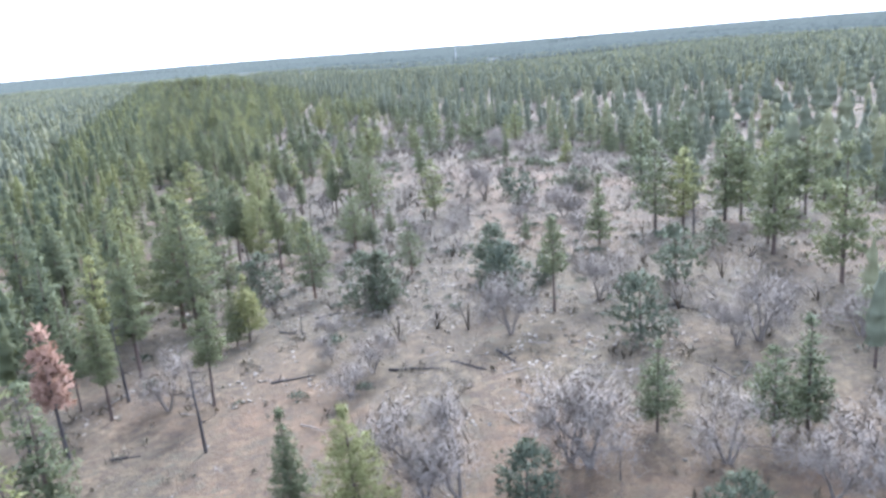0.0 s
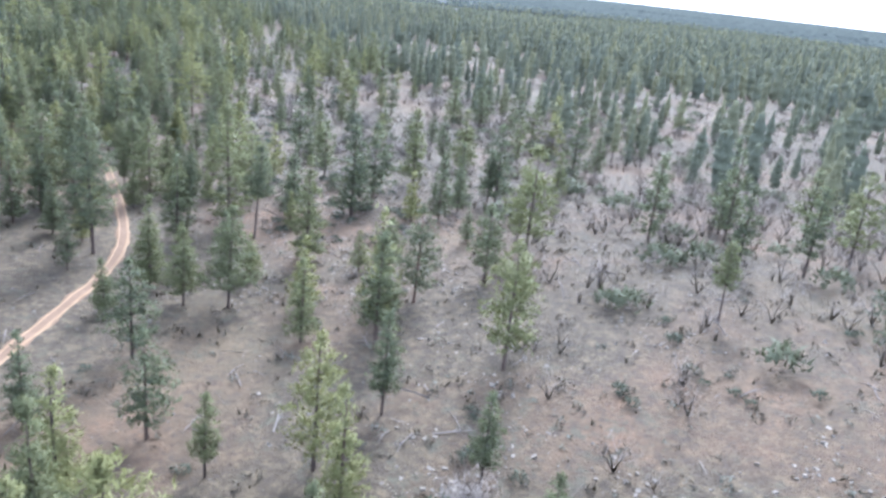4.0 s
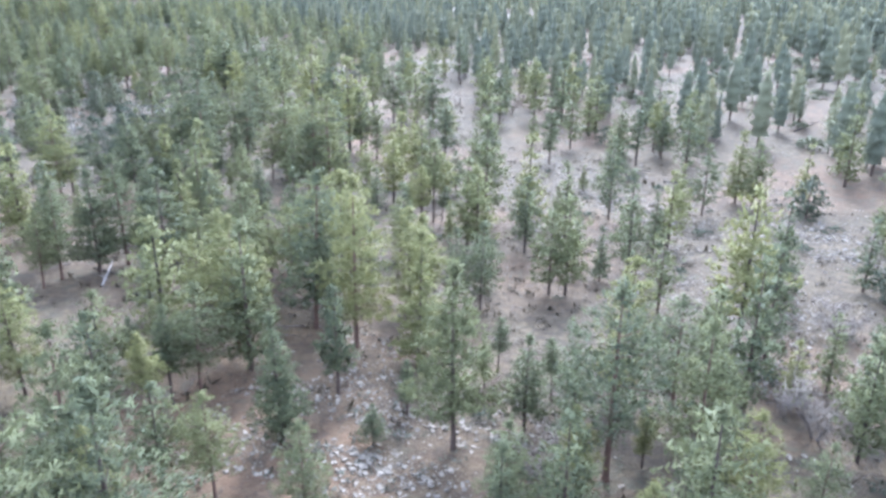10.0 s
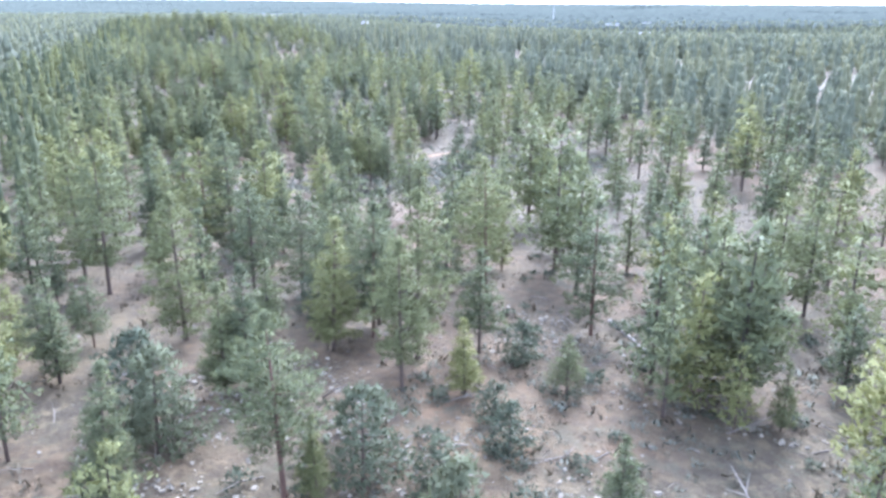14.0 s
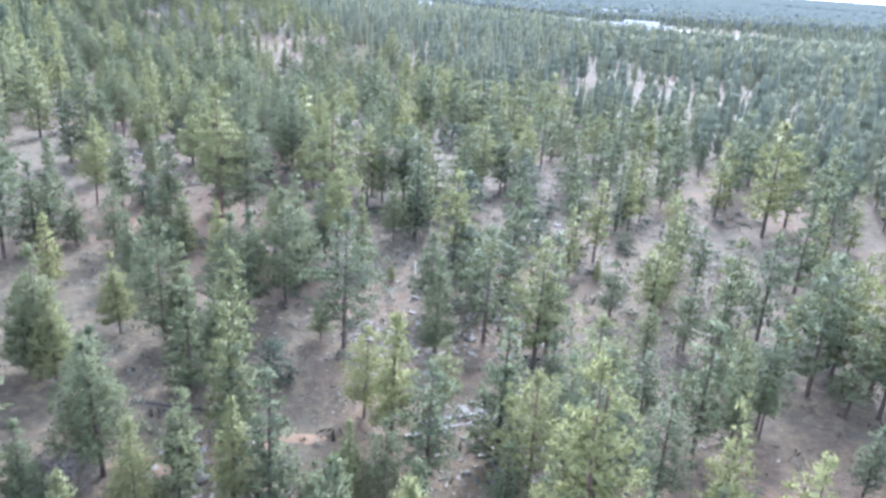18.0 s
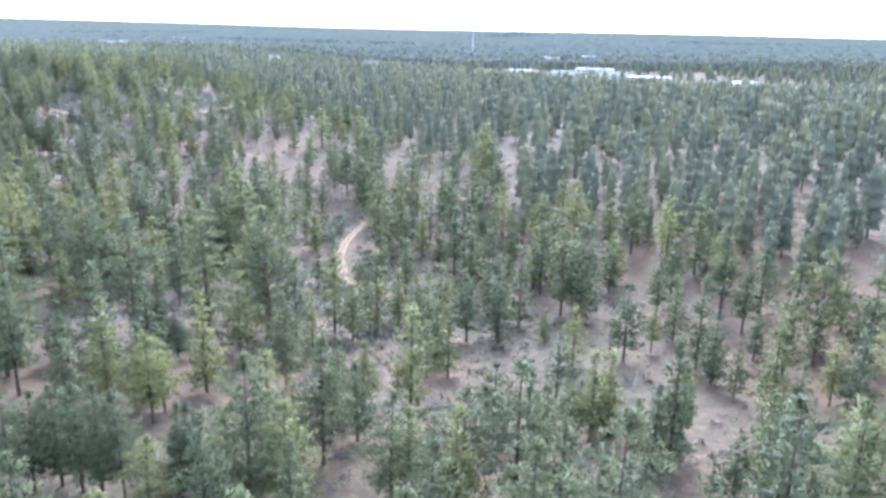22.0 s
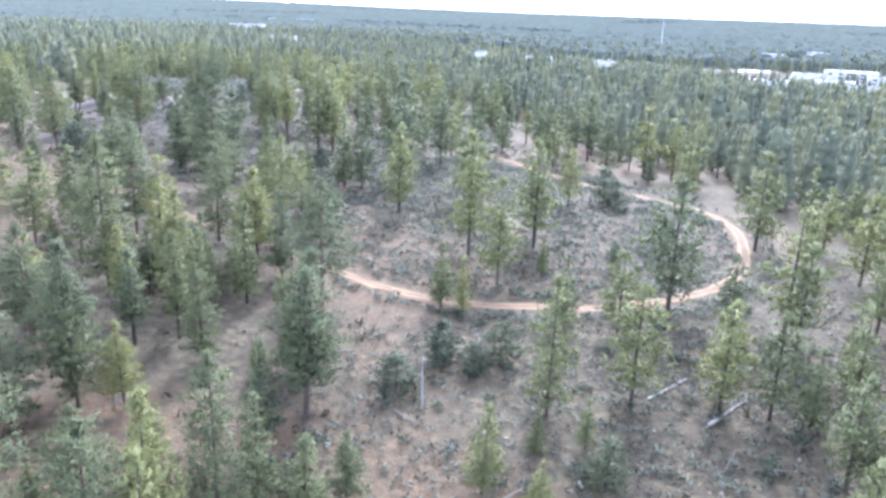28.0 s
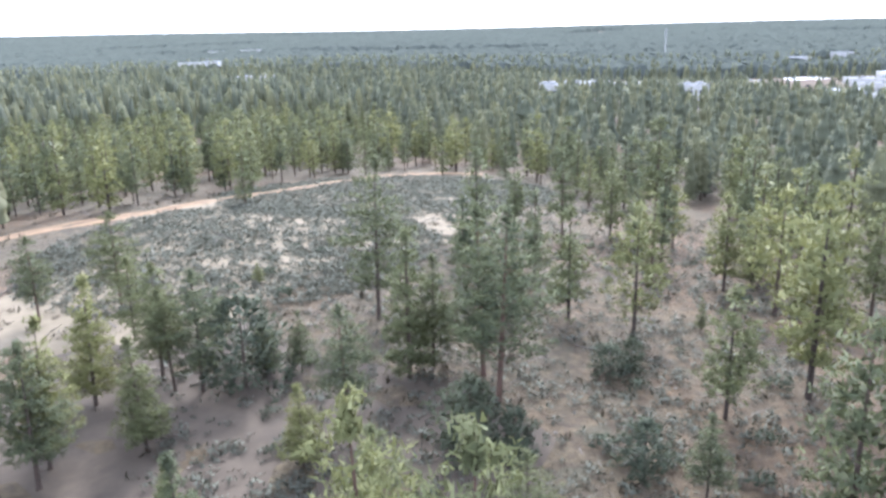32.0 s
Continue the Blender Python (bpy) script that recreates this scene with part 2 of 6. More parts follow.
def lie(x, y):
    """Height of the ground: a knoll at the start, hollows, a rise to the meadow, the town's basin, and a rim of low hills far off."""
    x, y = np.asarray(x, float), np.asarray(y, float)
    z = bell(x, y, -21, 595, 1450, 190, 250) + bell(x, y, -8, 450, 1690, 100, 80)
    for k, (near, far_side) in enumerate(zip(SWELL_NEAR, SWELL_FAR)):
        z = z + bell(x, y, near, 10, 60 + 50 * k, 38, 38) + bell(x, y, far_side, 75, 60 + 50 * k, 38, 38)
    far = np.clip((np.hypot(x, y - 700) - 1500) / 2900, 0, 1)
    z = z + far * far * (3 - 2 * far) * (33 + 7 * np.sin(x / 610 + 1) * np.cos(y / 830))
    return z


def mesh_from(name, verts, faces, mat, smooth=False, tone=None, normals=None, clump=None):
    """A mesh from arrays: verts (n,3), faces (m,3 or 4)."""
    me = bpy.data.meshes.new(name)
    verts, faces = np.asarray(verts, np.float32), np.asarray(faces, np.int32)
    k = faces.shape[1]
    me.vertices.add(len(verts))
    me.vertices.foreach_set("co", verts.ravel())
    me.loops.add(faces.size)
    me.loops.foreach_set("vertex_index", faces.ravel())
    me.polygons.add(len(faces))
    me.polygons.foreach_set("loop_start", np.arange(len(faces), dtype=np.int32) * k)
    me.polygons.foreach_set("loop_total", np.full(len(faces), k, np.int32))
    me.polygons.foreach_set("use_smooth", np.full(len(faces), smooth, bool))
    if tone is not None:
        at = me.attributes.new("tree_tone", "FLOAT", "POINT")
        at.data.foreach_set("value", np.asarray(tone, np.float32))
    if clump is not None:
        at = me.attributes.new("clump_tone", "FLOAT", "POINT")
        at.data.foreach_set("value", np.asarray(clump, np.float32))
    if normals is not None:
        at = me.attributes.new("custom_normal", "FLOAT_VECTOR", "POINT")
        at.data.foreach_set("vector", np.asarray(normals, np.float32).ravel())
        me.polygons.foreach_set("use_smooth", np.ones(len(faces), bool))
    me.update(calc_edges=True)
    me.materials.append(mat)
    return me


def sheet(name, xs, ys, mat, lift=0.0, rough=0.0):
    gx, gy = np.meshgrid(xs, ys)
    gz = lie(gx, gy) + lift
    if rough:
        gz = gz + rough * (np.sin(gx * 0.31 + 2 * np.sin(gy * 0.13)) * np.cos(gy * 0.27 + gx * 0.05) + 0.5 * np.sin(gx * 0.83 + gy * 0.71))
    n, m = len(xs), len(ys)
    i = np.arange(n * m).reshape(m, n)
    f = np.stack([i[:-1, :-1], i[:-1, 1:], i[1:, 1:], i[1:, :-1]], -1).reshape(-1, 4)
    return mesh_from(name, np.stack([gx, gy, gz], -1).reshape(-1, 3), f, mat, True)


def spaced(lo, hi, step, out_lo, out_hi, grow=1.16):
    mid = list(np.arange(lo, hi, step))
    a, d = lo, step
    left = []
    while a > out_lo:
        d *= grow
        a -= d
        left.append(a)
    b, d, right = hi, step, []
    while b < out_hi:
        right.append(b)
        d *= grow
        b += d
    return np.array(left[::-1] + mid + right + [b])


ground = new("ground", sheet("ground", spaced(-60, 220, 5, -4700, 4700), spaced(-20, 1500, 5, -4300, 5600), GROUND, 0.0, 0.12))
tagged(ground, "red-brown forest floor with pine litter, pale gravel and straw", "ground", kind="structure")


# ---- plants: every clump of needles is a spray of small blades ----
rng = np.random.default_rng(7)


def blades(centres, out, per, length, width, rand, up=0.25, spread=0.75, soft=0.92):
    """Per centre a spray of thin three-cornered blades that fan outwards. Returns verts, faces and the
    rounded normals of the clumps that they make up."""
    n = len(centres)
    d = out[:, None, :] * 0.7 + rand.normal(0, spread, (n, per, 3)) + np.array([0, 0, up])
    d /= np.linalg.norm(d, axis=2, keepdims=True) + 1e-9
    s = np.cross(d, rand.normal(0, 1, (n, per, 3)))
    s /= np.linalg.norm(s, axis=2, keepdims=True) + 1e-9
    ln = length * rand.uniform(0.6, 1.4, (n, per, 1))
    shift = rand.normal(0, length * 0.46, (n, per, 3)) * (1, 1, 0.6)
    c = centres[:, None, :] + shift - d * ln * 0.4
    w = s * width * rand.uniform(0.7, 1.3, (n, per, 1)) * 0.5
    v = np.stack([c - w, c + w, c + d * ln], 2)
    flat = np.cross(v[:, :, 1] - v[:, :, 0], v[:, :, 2] - v[:, :, 0])
    flat /= np.linalg.norm(flat, axis=2, keepdims=True) + 1e-9
    soft_n = out[:, None, :] * 0.55 + shift / length * 0.7 + np.array([0, 0, 0.35])
    turn = np.sum(flat * soft_n, axis=2) < 0
    v[turn] = v[turn][:, [1, 0, 2]]
    flat[turn] *= -1
    nrm = soft_n * soft + flat * (1 - soft)
    nrm /= np.linalg.norm(nrm, axis=2, keepdims=True) + 1e-9
    return v.reshape(-1, 3), np.arange(n * per * 3).reshape(-1, 3), np.repeat(nrm.reshape(-1, 3), 3, axis=0)


def tube(points, radii, sides=5):
    """A closed tapered tube along points."""
    pts = [Vector(p) for p in points]
    v, f = [], []
    for i, (p, r) in enumerate(zip(pts, radii)):
        axis = (pts[min(i + 1, len(pts) - 1)] - pts[max(i - 1, 0)]).normalized()
        a = axis.orthogonal().normalized()
        b = axis.cross(a)
        for k in range(sides):
            q = 2 * math.pi * k / sides
            v.append(p + (a * math.cos(q) + b * math.sin(q)) * r)
        if i:
            o = (i - 1) * sides
            for k in range(sides):
                f.append((o + k, o + (k + 1) % sides, o + sides + (k + 1) % sides, o + sides + k))
    return np.array([tuple(q) for q in v]), np.array(f)


def joined(pieces):
    vs, fs, o = [], [], 0
    for v, f in pieces:
        vs.append(v)
        fs.append(f + o)
        o += len(v)
    return np.concatenate(vs), np.concatenate(fs)


def profile(shape, u):
    """Radius of a crown, 0 at its foot to 1 at its tip. Cone: young pine; dome: old pine; column: slender pole pine; bush: juniper."""
    u = np.clip(u, 0, 1)
    if shape == "cone":
        return (1 - u) ** 0.80 * (0.72 + 0.28 * np.clip(u / 0.12, 0, 1)) + 0.03
    if shape == "column":
        return (1 - u) ** 0.55 * (0.6 + 0.4 * np.clip(u / 0.25, 0, 1)) * 0.95 + 0.04
    if shape == "dome":
        return (1 - u) ** 0.52 * (0.55 + 0.45 * np.clip(u / 0.35, 0, 1)) * 1.02 + 0.05
    return np.clip(1 - (1.75 * u - 0.65) ** 2 * 0.8, 0.05, 1) ** 0.6


def crown_points(shape, count, rand, low, wide, ragged=0.3):
    """Clump centres of a crown on a tree 1 m high (scaled later) and the directions in which they point: pads along limbs in whorls, with gaps between."""
    if shape == "bush":
        u = rand.uniform(0, 1, count) ** 1.1
        a = rand.uniform(0, 2 * math.pi, count)
        lobe = rand.uniform(1 - ragged, 1 + ragged, 64)[(np.floor(a / (2 * math.pi) * 8).astype(int) + 8 * (u * 7).astype(int)) % 64]
        rr = profile(shape, u) * lobe * wide * (0.30 + 0.70 * rand.uniform(0, 1, count) ** 0.6)
        c = np.stack([rr * np.cos(a), rr * np.sin(a), low + (1 - low) * u * 0.985 - rr * 0.16], 1)
        out = np.stack([np.cos(a), np.sin(a), 0.05 + 0.9 * u ** 2], 1)
        return c, out / np.linalg.norm(out, axis=1, keepdims=True)
    tiers, droop, ragged = {"cone": (17, 0.10, 0.22), "column": (13, 0.22, 0.34), "dome": (14, 0.16, 0.36)}[shape]
    limb_u, limb_a, limb_l = [], [], []
    for k in range(tiers):
        n = 6 if k < tiers * 0.7 else 4
        for i in range(n):
            u = (k + 0.5 + rand.uniform(-0.32, 0.32)) / tiers
            limb_u.append(u)
            limb_a.append(k * 2.4 + i * 2 * math.pi / n + rand.normal(0, 0.25))
            limb_l.append(float(profile(shape, u)) * wide * rand.uniform(1 - ragged, 1 + ragged * 0.55) * (rand.random() > 0.08) + 0.004)
    limb_u, limb_a, limb_l = np.array(limb_u), np.array(limb_a), np.array(limb_l)
    weight = limb_l ** 1.35
    pick = rand.choice(len(limb_u), count, p=weight / weight.sum())
    s = 0.16 + 0.84 * rand.uniform(0, 1, count) ** 0.62
    u, a, l = limb_u[pick], limb_a[pick], limb_l[pick]
    across = rand.normal(0, 0.17, count) * l * (0.4 + s)
    r = l * s
    z = low + (1 - low) * u - droop * r + 0.16 * r * s ** 2 + rand.normal(0, 0.007, count)
    c = np.stack([r * np.cos(a) - across * np.sin(a), r * np.sin(a) + across * np.cos(a), z], 1)
    out = np.stack([np.cos(a), np.sin(a), 0.25 + 0.9 * u ** 2], 1)
    top = np.arange(count) < max(2, count // 30)            # the leader
    c[top] = np.stack([rand.normal(0, 0.006, top.sum()), rand.normal(0, 0.006, top.sum()), rand.uniform(0.93, 1.0, top.sum())], 1)
    out[top] = (0, 0, 1)
    return c, out / np.linalg.norm(out, axis=1, keepdims=True)


def heart(shape, h, rand, low, wide, rings, sides, share):
    """The dense inner mass of a crown: a tiered, uneven body that the sprays cover."""
    v, n = [], []
    for k in range(rings):
        u = k / (rings - 1) * 0.97
        tier = 1.0 if k % 2 == 0 else 0.66
        a = np.arange(sides) * 2 * math.pi / sides + rand.uniform(0, 1)
        r = profile(shape, np.full(sides, u)) * wide * share * tier * rand.uniform(0.66, 1.28, sides)
        z = h * (low + (1 - low) * u) - 0.16 * r - rand.uniform(0, 0.25, sides)
        v.append(np.stack([r * np.cos(a), r * np.sin(a), z], 1))
        n.append(np.stack([np.cos(a), np.sin(a), np.full(sides, 0.45 if tier == 1.0 else -0.1)], 1))
    v, n = np.concatenate(v), np.concatenate(n)
    f = []
    for k in range(rings - 1):
        for i in range(sides):
            p, q, e = k * sides + i, k * sides + (i + 1) % sides, sides
            f += [(p, q, q + e), (p, q + e, p + e)]
    f += [(0, i + 1, i) for i in range(1, sides - 1)]
    return v, np.array(f), n / np.linalg.norm(n, axis=1, keepdims=True)


def crown_arrays(shape, h, seed, clumps, per, length, width, low, wide, rings, sides, share):
    """Verts, faces, normals and clump tones of a whole crown, its clump centres, and the tree's lean."""
    rand = np.random.default_rng(seed)
    c, out = crown_points(shape, clumps, rand, low, wide / h)
    lean = rand.normal(0, 0.010, 2) * h
    c = c * h
    bv, bf, bn = blades(c, out, per, length, width, rand)
    v, f, n = bv, bf, bn
    tone = np.repeat(rand.uniform(0, 1, len(c)), per * 3)
    # sprays close to the stem, darker on average, make the crown dense
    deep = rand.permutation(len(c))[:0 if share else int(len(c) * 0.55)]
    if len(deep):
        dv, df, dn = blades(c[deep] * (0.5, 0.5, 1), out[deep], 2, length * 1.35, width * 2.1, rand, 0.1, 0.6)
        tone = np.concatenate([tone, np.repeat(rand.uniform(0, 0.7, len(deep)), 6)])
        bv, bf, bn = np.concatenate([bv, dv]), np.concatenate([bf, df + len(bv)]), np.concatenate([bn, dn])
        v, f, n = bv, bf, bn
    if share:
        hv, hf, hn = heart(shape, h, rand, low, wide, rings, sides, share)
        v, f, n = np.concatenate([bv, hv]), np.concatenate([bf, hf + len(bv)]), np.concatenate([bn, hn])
        # the body takes only the darker half of the tones
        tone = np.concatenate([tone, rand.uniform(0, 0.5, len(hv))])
    v[:, :2] += lean * np.clip(v[:, 2:] / h, 0, 1.1) ** 2
    return v, f, n, tone, c, lean, rand


def pine_mesh(shape, h, seed, low, wide, bark, clumps=360, per=9, length=0.48, width=0.175, leaves=None, fill=1.0, limbs=16, rings=0, sides=0, share=0):
    """A full pine: trunk with limbs, and its crown of needle sprays."""
    v, f, nrm, tone, c, lean, rand = crown_arrays(shape, h, seed, int(clumps * fill), per, length, width, low, wide, rings, sides, share)
    crown = mesh_from("crown", v, f, leaves or NEEDLES, normals=nrm, clump=tone)
    r0 = 0.012 * h + 0.035
    pts = [(lean[0] * u * u, lean[1] * u * u, h * u) for u in (0, 0.03, 0.25, 0.5, 0.75, 0.97)]
    bits = [tube(pts, [r0 * 1.5, r0, r0 * 0.85, r0 * 0.62, r0 * 0.36, 0.02], 7)]
    for k in rand.permutation(len(c))[:limbs]:
        tip = c[k]
        z = max(tip[2] - 0.25 * np.hypot(tip[0], tip[1]) - 0.2, h * 0.1)
        q = lean * (z / h) ** 2
        bits.append(tube([(q[0], q[1], z), (tip[0] * 0.6, tip[1] * 0.6, z * 0.45 + tip[2] * 0.55 - 0.05), tuple(tip)], [0.055, 0.035, 0.012], 3))
    for _ in range(6 if shape != "bush" else 0):        # dead stubs below the crown
        z, a, l = h * rand.uniform(0.10, max(low, 0.16)), rand.uniform(0, 6.28), rand.uniform(0.4, 1.1)
        q = lean * (z / h) ** 2
        bits.append(tube([(q[0], q[1], z), (q[0] + l * math.cos(a), q[1] + l * math.sin(a), z - 0.1)], [0.03, 0.008], 3))
    return crown, mesh_from("trunk", *joined(bits), bark, True)


def bare_mesh(h, seed, wood, twig_mat, stems=3, twigs=420):
    """A leafless oak: forked stems, limbs, and a haze of fine twigs."""
    rand = np.random.default_rng(seed)
    bits, ends = [], []

    def grow(p, d, l, r, depth):
        q = p + d * l
        bend = p + d * l * 0.5 + Vector(rand.normal(0, l * 0.06, 3))
        bits.append(tube([p, bend, q], [r, r * 0.8, r * 0.6], 5 if depth < 1 else 3))
        if depth >= 2:
            ends.append((q, d))
        if depth < 3:
            for _ in range(3 if depth else 2):
                nd_ = (d + Vector(rand.normal(0, 0.55, 3)) + Vector((0, 0, 0.16))).normalized()
                grow(q if rand.random() < 0.6 else bend, nd_, l * rand.uniform(0.55, 0.8), r * 0.55, depth + 1)
    for s in range(stems):
        a = 6.28 * s / stems + rand.uniform(0, 1)
        grow(Vector((0.1 * math.cos(a), 0.1 * math.sin(a), -0.1)), Vector((0.38 * math.cos(a), 0.38 * math.sin(a), 1)).normalized(), h * 0.36, 0.022 * h, 0)
    pick = rand.integers(0, len(ends), twigs)
    c = np.array([tuple(ends[i][0]) for i in pick]) + rand.normal(0, 0.06 * h, (twigs, 3))
    c[:, 2] = np.maximum(c[:, 2], 0.2)
    out = np.array([tuple(ends[i][1]) for i in pick])
    v, f, nrm = blades(c, out, 4, 0.85, 0.045, rand, 0.2, 0.6)
    return mesh_from("twig_crown", v, f, twig_mat, normals=nrm), mesh_from("trunk", *joined(bits), wood, True)


def snag_mesh(h, seed, wood, limbs=14, reach=1.0):
    """A dead pole with a few broken limbs."""
    rand = np.random.default_rng(seed)
    top = rand.normal(0, 0.03 * h, 2)
    bits = [tube([(0, 0, -0.1), (top[0] * 0.3, top[1] * 0.3, h * 0.4), (top[0], top[1], h)], [0.015 * h + 0.045, 0.011 * h + 0.025, 0.015], 6)]
    for _ in range(limbs):
        u, a, l = rand.uniform(0.3, 0.97), rand.uniform(0, 6.28), rand.uniform(0.4, 1.6) * reach
        p = Vector((top[0] * u * u, top[1] * u * u, h * u))
        q = p + Vector((math.cos(a) * l, math.sin(a) * l, rand.uniform(-0.1, 0.5) * l))
        bits.append(tube([p, q, q + Vector((math.cos(a + 0.5), math.sin(a + 0.5), 0.4)) * l * 0.4], [0.04, 0.022, 0.008], 3))
    return mesh_from("trunk", *joined(bits), wood, True)


def part(name, me, parent, label=""):
    ob = new(name, me)
    ob.parent = parent
    if label:
        ob["label"] = label
    return ob


def model(name, label, category, group, pieces):
    """A first tree of its kind, far below ground out of the way until it is copied, then removed."""
    root = tagged(new(name), label, category, group)
    for n, me, lab in pieces:
        part(n, me, root, lab)
    return root


def pine_model(name, label, group, *args, **kw):
    crown, trunk = pine_mesh(*args, **kw)
    return model(name, label, "tree", group, [("trunk", trunk, ""), ("crown", crown, "")])


# models are built at a nominal height and set at the height that each tree has; the finest stand under the flight line, the leanest farther off
def pine_set(level):
    kw = (dict(clumps=640, per=11, length=0.34, width=0.086), dict(clumps=450, per=9, length=0.37, width=0.110), dict(clumps=320, per=7, length=0.46, width=0.155, limbs=5))[level]
    bush = (dict(clumps=170, per=9, length=0.32, width=0.12, limbs=0), dict(clumps=140, per=8, length=0.38, width=0.15, limbs=0), dict(clumps=70, per=6, length=0.48, width=0.20, limbs=0))[level]
    o = 100 * level
    return {
        "cone": [(12.0, pine_model("young_pine", "young ponderosa pine with a narrow pointed green crown", "young pines of the forest", "cone", 12.0, o + 11 + i, 0.08 + 0.05 * i, 2.5 + 0.28 * i, BARK, **kw)) for i in range(4)],
        "column": [(14.0, pine_model("pole_pine", "slender pole pine with bare dark trunk and short crown", "pole pines of the forest", "column", 14.0, o + 31 + i, 0.30 + 0.06 * i, 2.2 + 0.2 * i, BARK, fill=0.85, **kw)) for i in range(4)],
        "dome": [(15.0, pine_model("old_pine", "tall old ponderosa pine with a broad tiered green crown", "old pines of the forest", "dome", 15.0, o + 51 + i, 0.10 + 0.06 * i, 3.8 + 0.3 * i, BARK_RED if i % 2 else BARK, fill=1.2, **kw)) for i in range(4)],
        "bush": [(4.5, pine_model("juniper", "dark rounded juniper tree with foliage close to the ground", "junipers of the forest", "bush", 4.5, o + 71 + i, 0.10, 1.9 + 0.25 * i, BARK, leaves=SCALES, **bush)) for i in range(3)],
    }


FINE_MODELS, MODELS, LEAN_MODELS = pine_set(0), pine_set(1), pine_set(2)
for i in range(3):
    tw, tr = bare_mesh(6.0, 91 + i, TWIGS, TWIGS, 2 + i)
    MODELS.setdefault("bare", []).append((6.0, model("bare_oak", "leafless grey oak with a haze of fine twigs", "tree", "bare oaks of the burnt slope", [("trunk", tr, ""), ("twig_crown", tw, "")])))
for i in range(2):
    MODELS.setdefault("snag", []).append((8.0, model("dead_snag", "charred dead pine trunk with broken limb stubs", "tree", "dead snags", [("trunk", snag_mesh(8.0, 111 + i, CHAR), "")])))
    MODELS.setdefault("pale", []).append((6.0, model("bleached_snag", "bleached dead tree with crooked bare limbs", "tree", "dead snags", [("trunk", snag_mesh(6.0, 121 + i, BLEACHED, 7, 0.55), "")])))
MODELS["rust"] = [(11.0, pine_model("dying_pine", "dying pine with rust-orange dead needles", "dying pines", "column", 11.0, 131, 0.45, 1.5, CHAR, leaves=RUST, fill=0.4))]
PLACED = []


def plant(kind, rows):
    """Trees of a kind at (x, y, height)."""
    for x, y, h in rows:
        level = FINE_MODELS if x < 19 else MODELS if x < 44 else LEAN_MODELS
        choice = (level if kind in level else MODELS)[kind]
        n0, tree = choice[int(rng.integers(len(choice)))]
        s = h / n0
        w = s ** 0.85 * rng.uniform(0.92, 1.1)
        m = pose(x, y, float(lie(x, y)) - 0.08, rng.normal(0, 1.2), rng.normal(0, 1.2), rng.uniform(0, 360)) @ Matrix.Diagonal((w, w, s, 1))
        copy_thing(tree, m)
        PLACED.append((x, y))


GROVE = {"cone": [], "column": [], "dome": []}


def grove(kind, rows):
    """Trees farther off, at (x, y, height), that are joined into one stand."""
    for x, y, h in rows:
        GROVE[kind].append((x, y, h))
        PLACED.append((x, y))


# ---- open ground and tracks (plan, metres) ----
CLEARINGS = [(590, 1450, 185, 215, 0.82), (450, 1690, 70, 50, 1.0), (480, 1400, 70, 110, 0.7), (190, 250, 175, 180, 0.70), (60, 130, 60, 70, 0.9), (80, 430, 36, 85, 0.68), (160, 520, 80, 75, 0.6),
             (5, 545, 22, 18, 0.9), (52, 670, 32, 15, 1.0), (258, 800, 48, 95, 0.74), (118, 622, 18, 16, 1.0), (172, 890, 45, 38, 0.85), (62, 1166, 40, 42, 0.93),
             (0, 1336, 26, 15, 1.0), (25, 1312, 28, 29, 1.0), (62, 1340, 34, 28, 1.0), (166, 1935, 30, 25, 1.0), (157, 1733, 25, 20, 1.0), (380, 2480, 180, 60, 1.0), (330, 1600, 30, 30, 1.0), (239, 1520, 7, 7, 1.0), (329, 1510, 11, 9, 1.0), (755, 1722, 55, 20, 1.0)]
# thick stands (cx, cy, rx, ry, share of gaps filled)
THICK = [(2, 165, 20, 55, 0.46), (-4, 225, 10, 60, 0.46), (-5, 620, 12, 500, 0.31), (12, 215, 20, 60, 0.39), (20, 300, 22, 50, 0.34), (8, 350, 18, 30, 0.31), (38, 450, 34, 55, 0.46), (25, 500, 25, 30, 0.39), (60, 560, 30, 40, 0.31), (15, 640, 30, 40, 0.39),
         (30, 725, 40, 36, 0.39), (35, 810, 40, 60, 0.34), (35, 895, 45, 35, 0.54), (10, 1000, 30, 60, 0.49), (15, 850, 25, 40, 0.39), (75, 1045, 40, 65, 0.55), (75, 1260, 30, 70, 0.27), (3, 1130, 14, 50, 0.46), (0, 1195, 12, 30, 0.31)]
LOWER_TRAIL = [(-9, 226), (-2, 240), (2, 248), (4.5, 256), (5.5, 266), (5.2, 282), (4.5, 297), (2, 310), (-4, 322), (-9, 329), (-18, 337)]
LEDGE_TRAIL = [(4, 382), (6, 388), (9, 393), (11, 398), (11.5, 402), (12, 407)]
CROSS_TRAIL = [(-14, 679), (-6, 681.5), (3, 683.5), (12, 685), (24, 687), (30, 688), (39, 690), (47, 693), (52, 696), (61, 700), (74, 703), (90, 707), (115, 716)]
BEND_TRACK = [(55, 922), (57, 935), (57, 944), (57, 953), (56, 959), (57, 967), (62, 980), (67, 988), (72, 994), (78, 1000)]
LOOP_TRACK = [(-30, 1243), (-18, 1228), (-5, 1209), (8, 1188), (18, 1170), (26, 1154), (30, 1147), (35, 1140), (46, 1133), (60, 1130), (73, 1132), (84, 1141), (94, 1154), (95, 1164), (92, 1171), (84, 1184), (80, 1204), (78, 1216)]
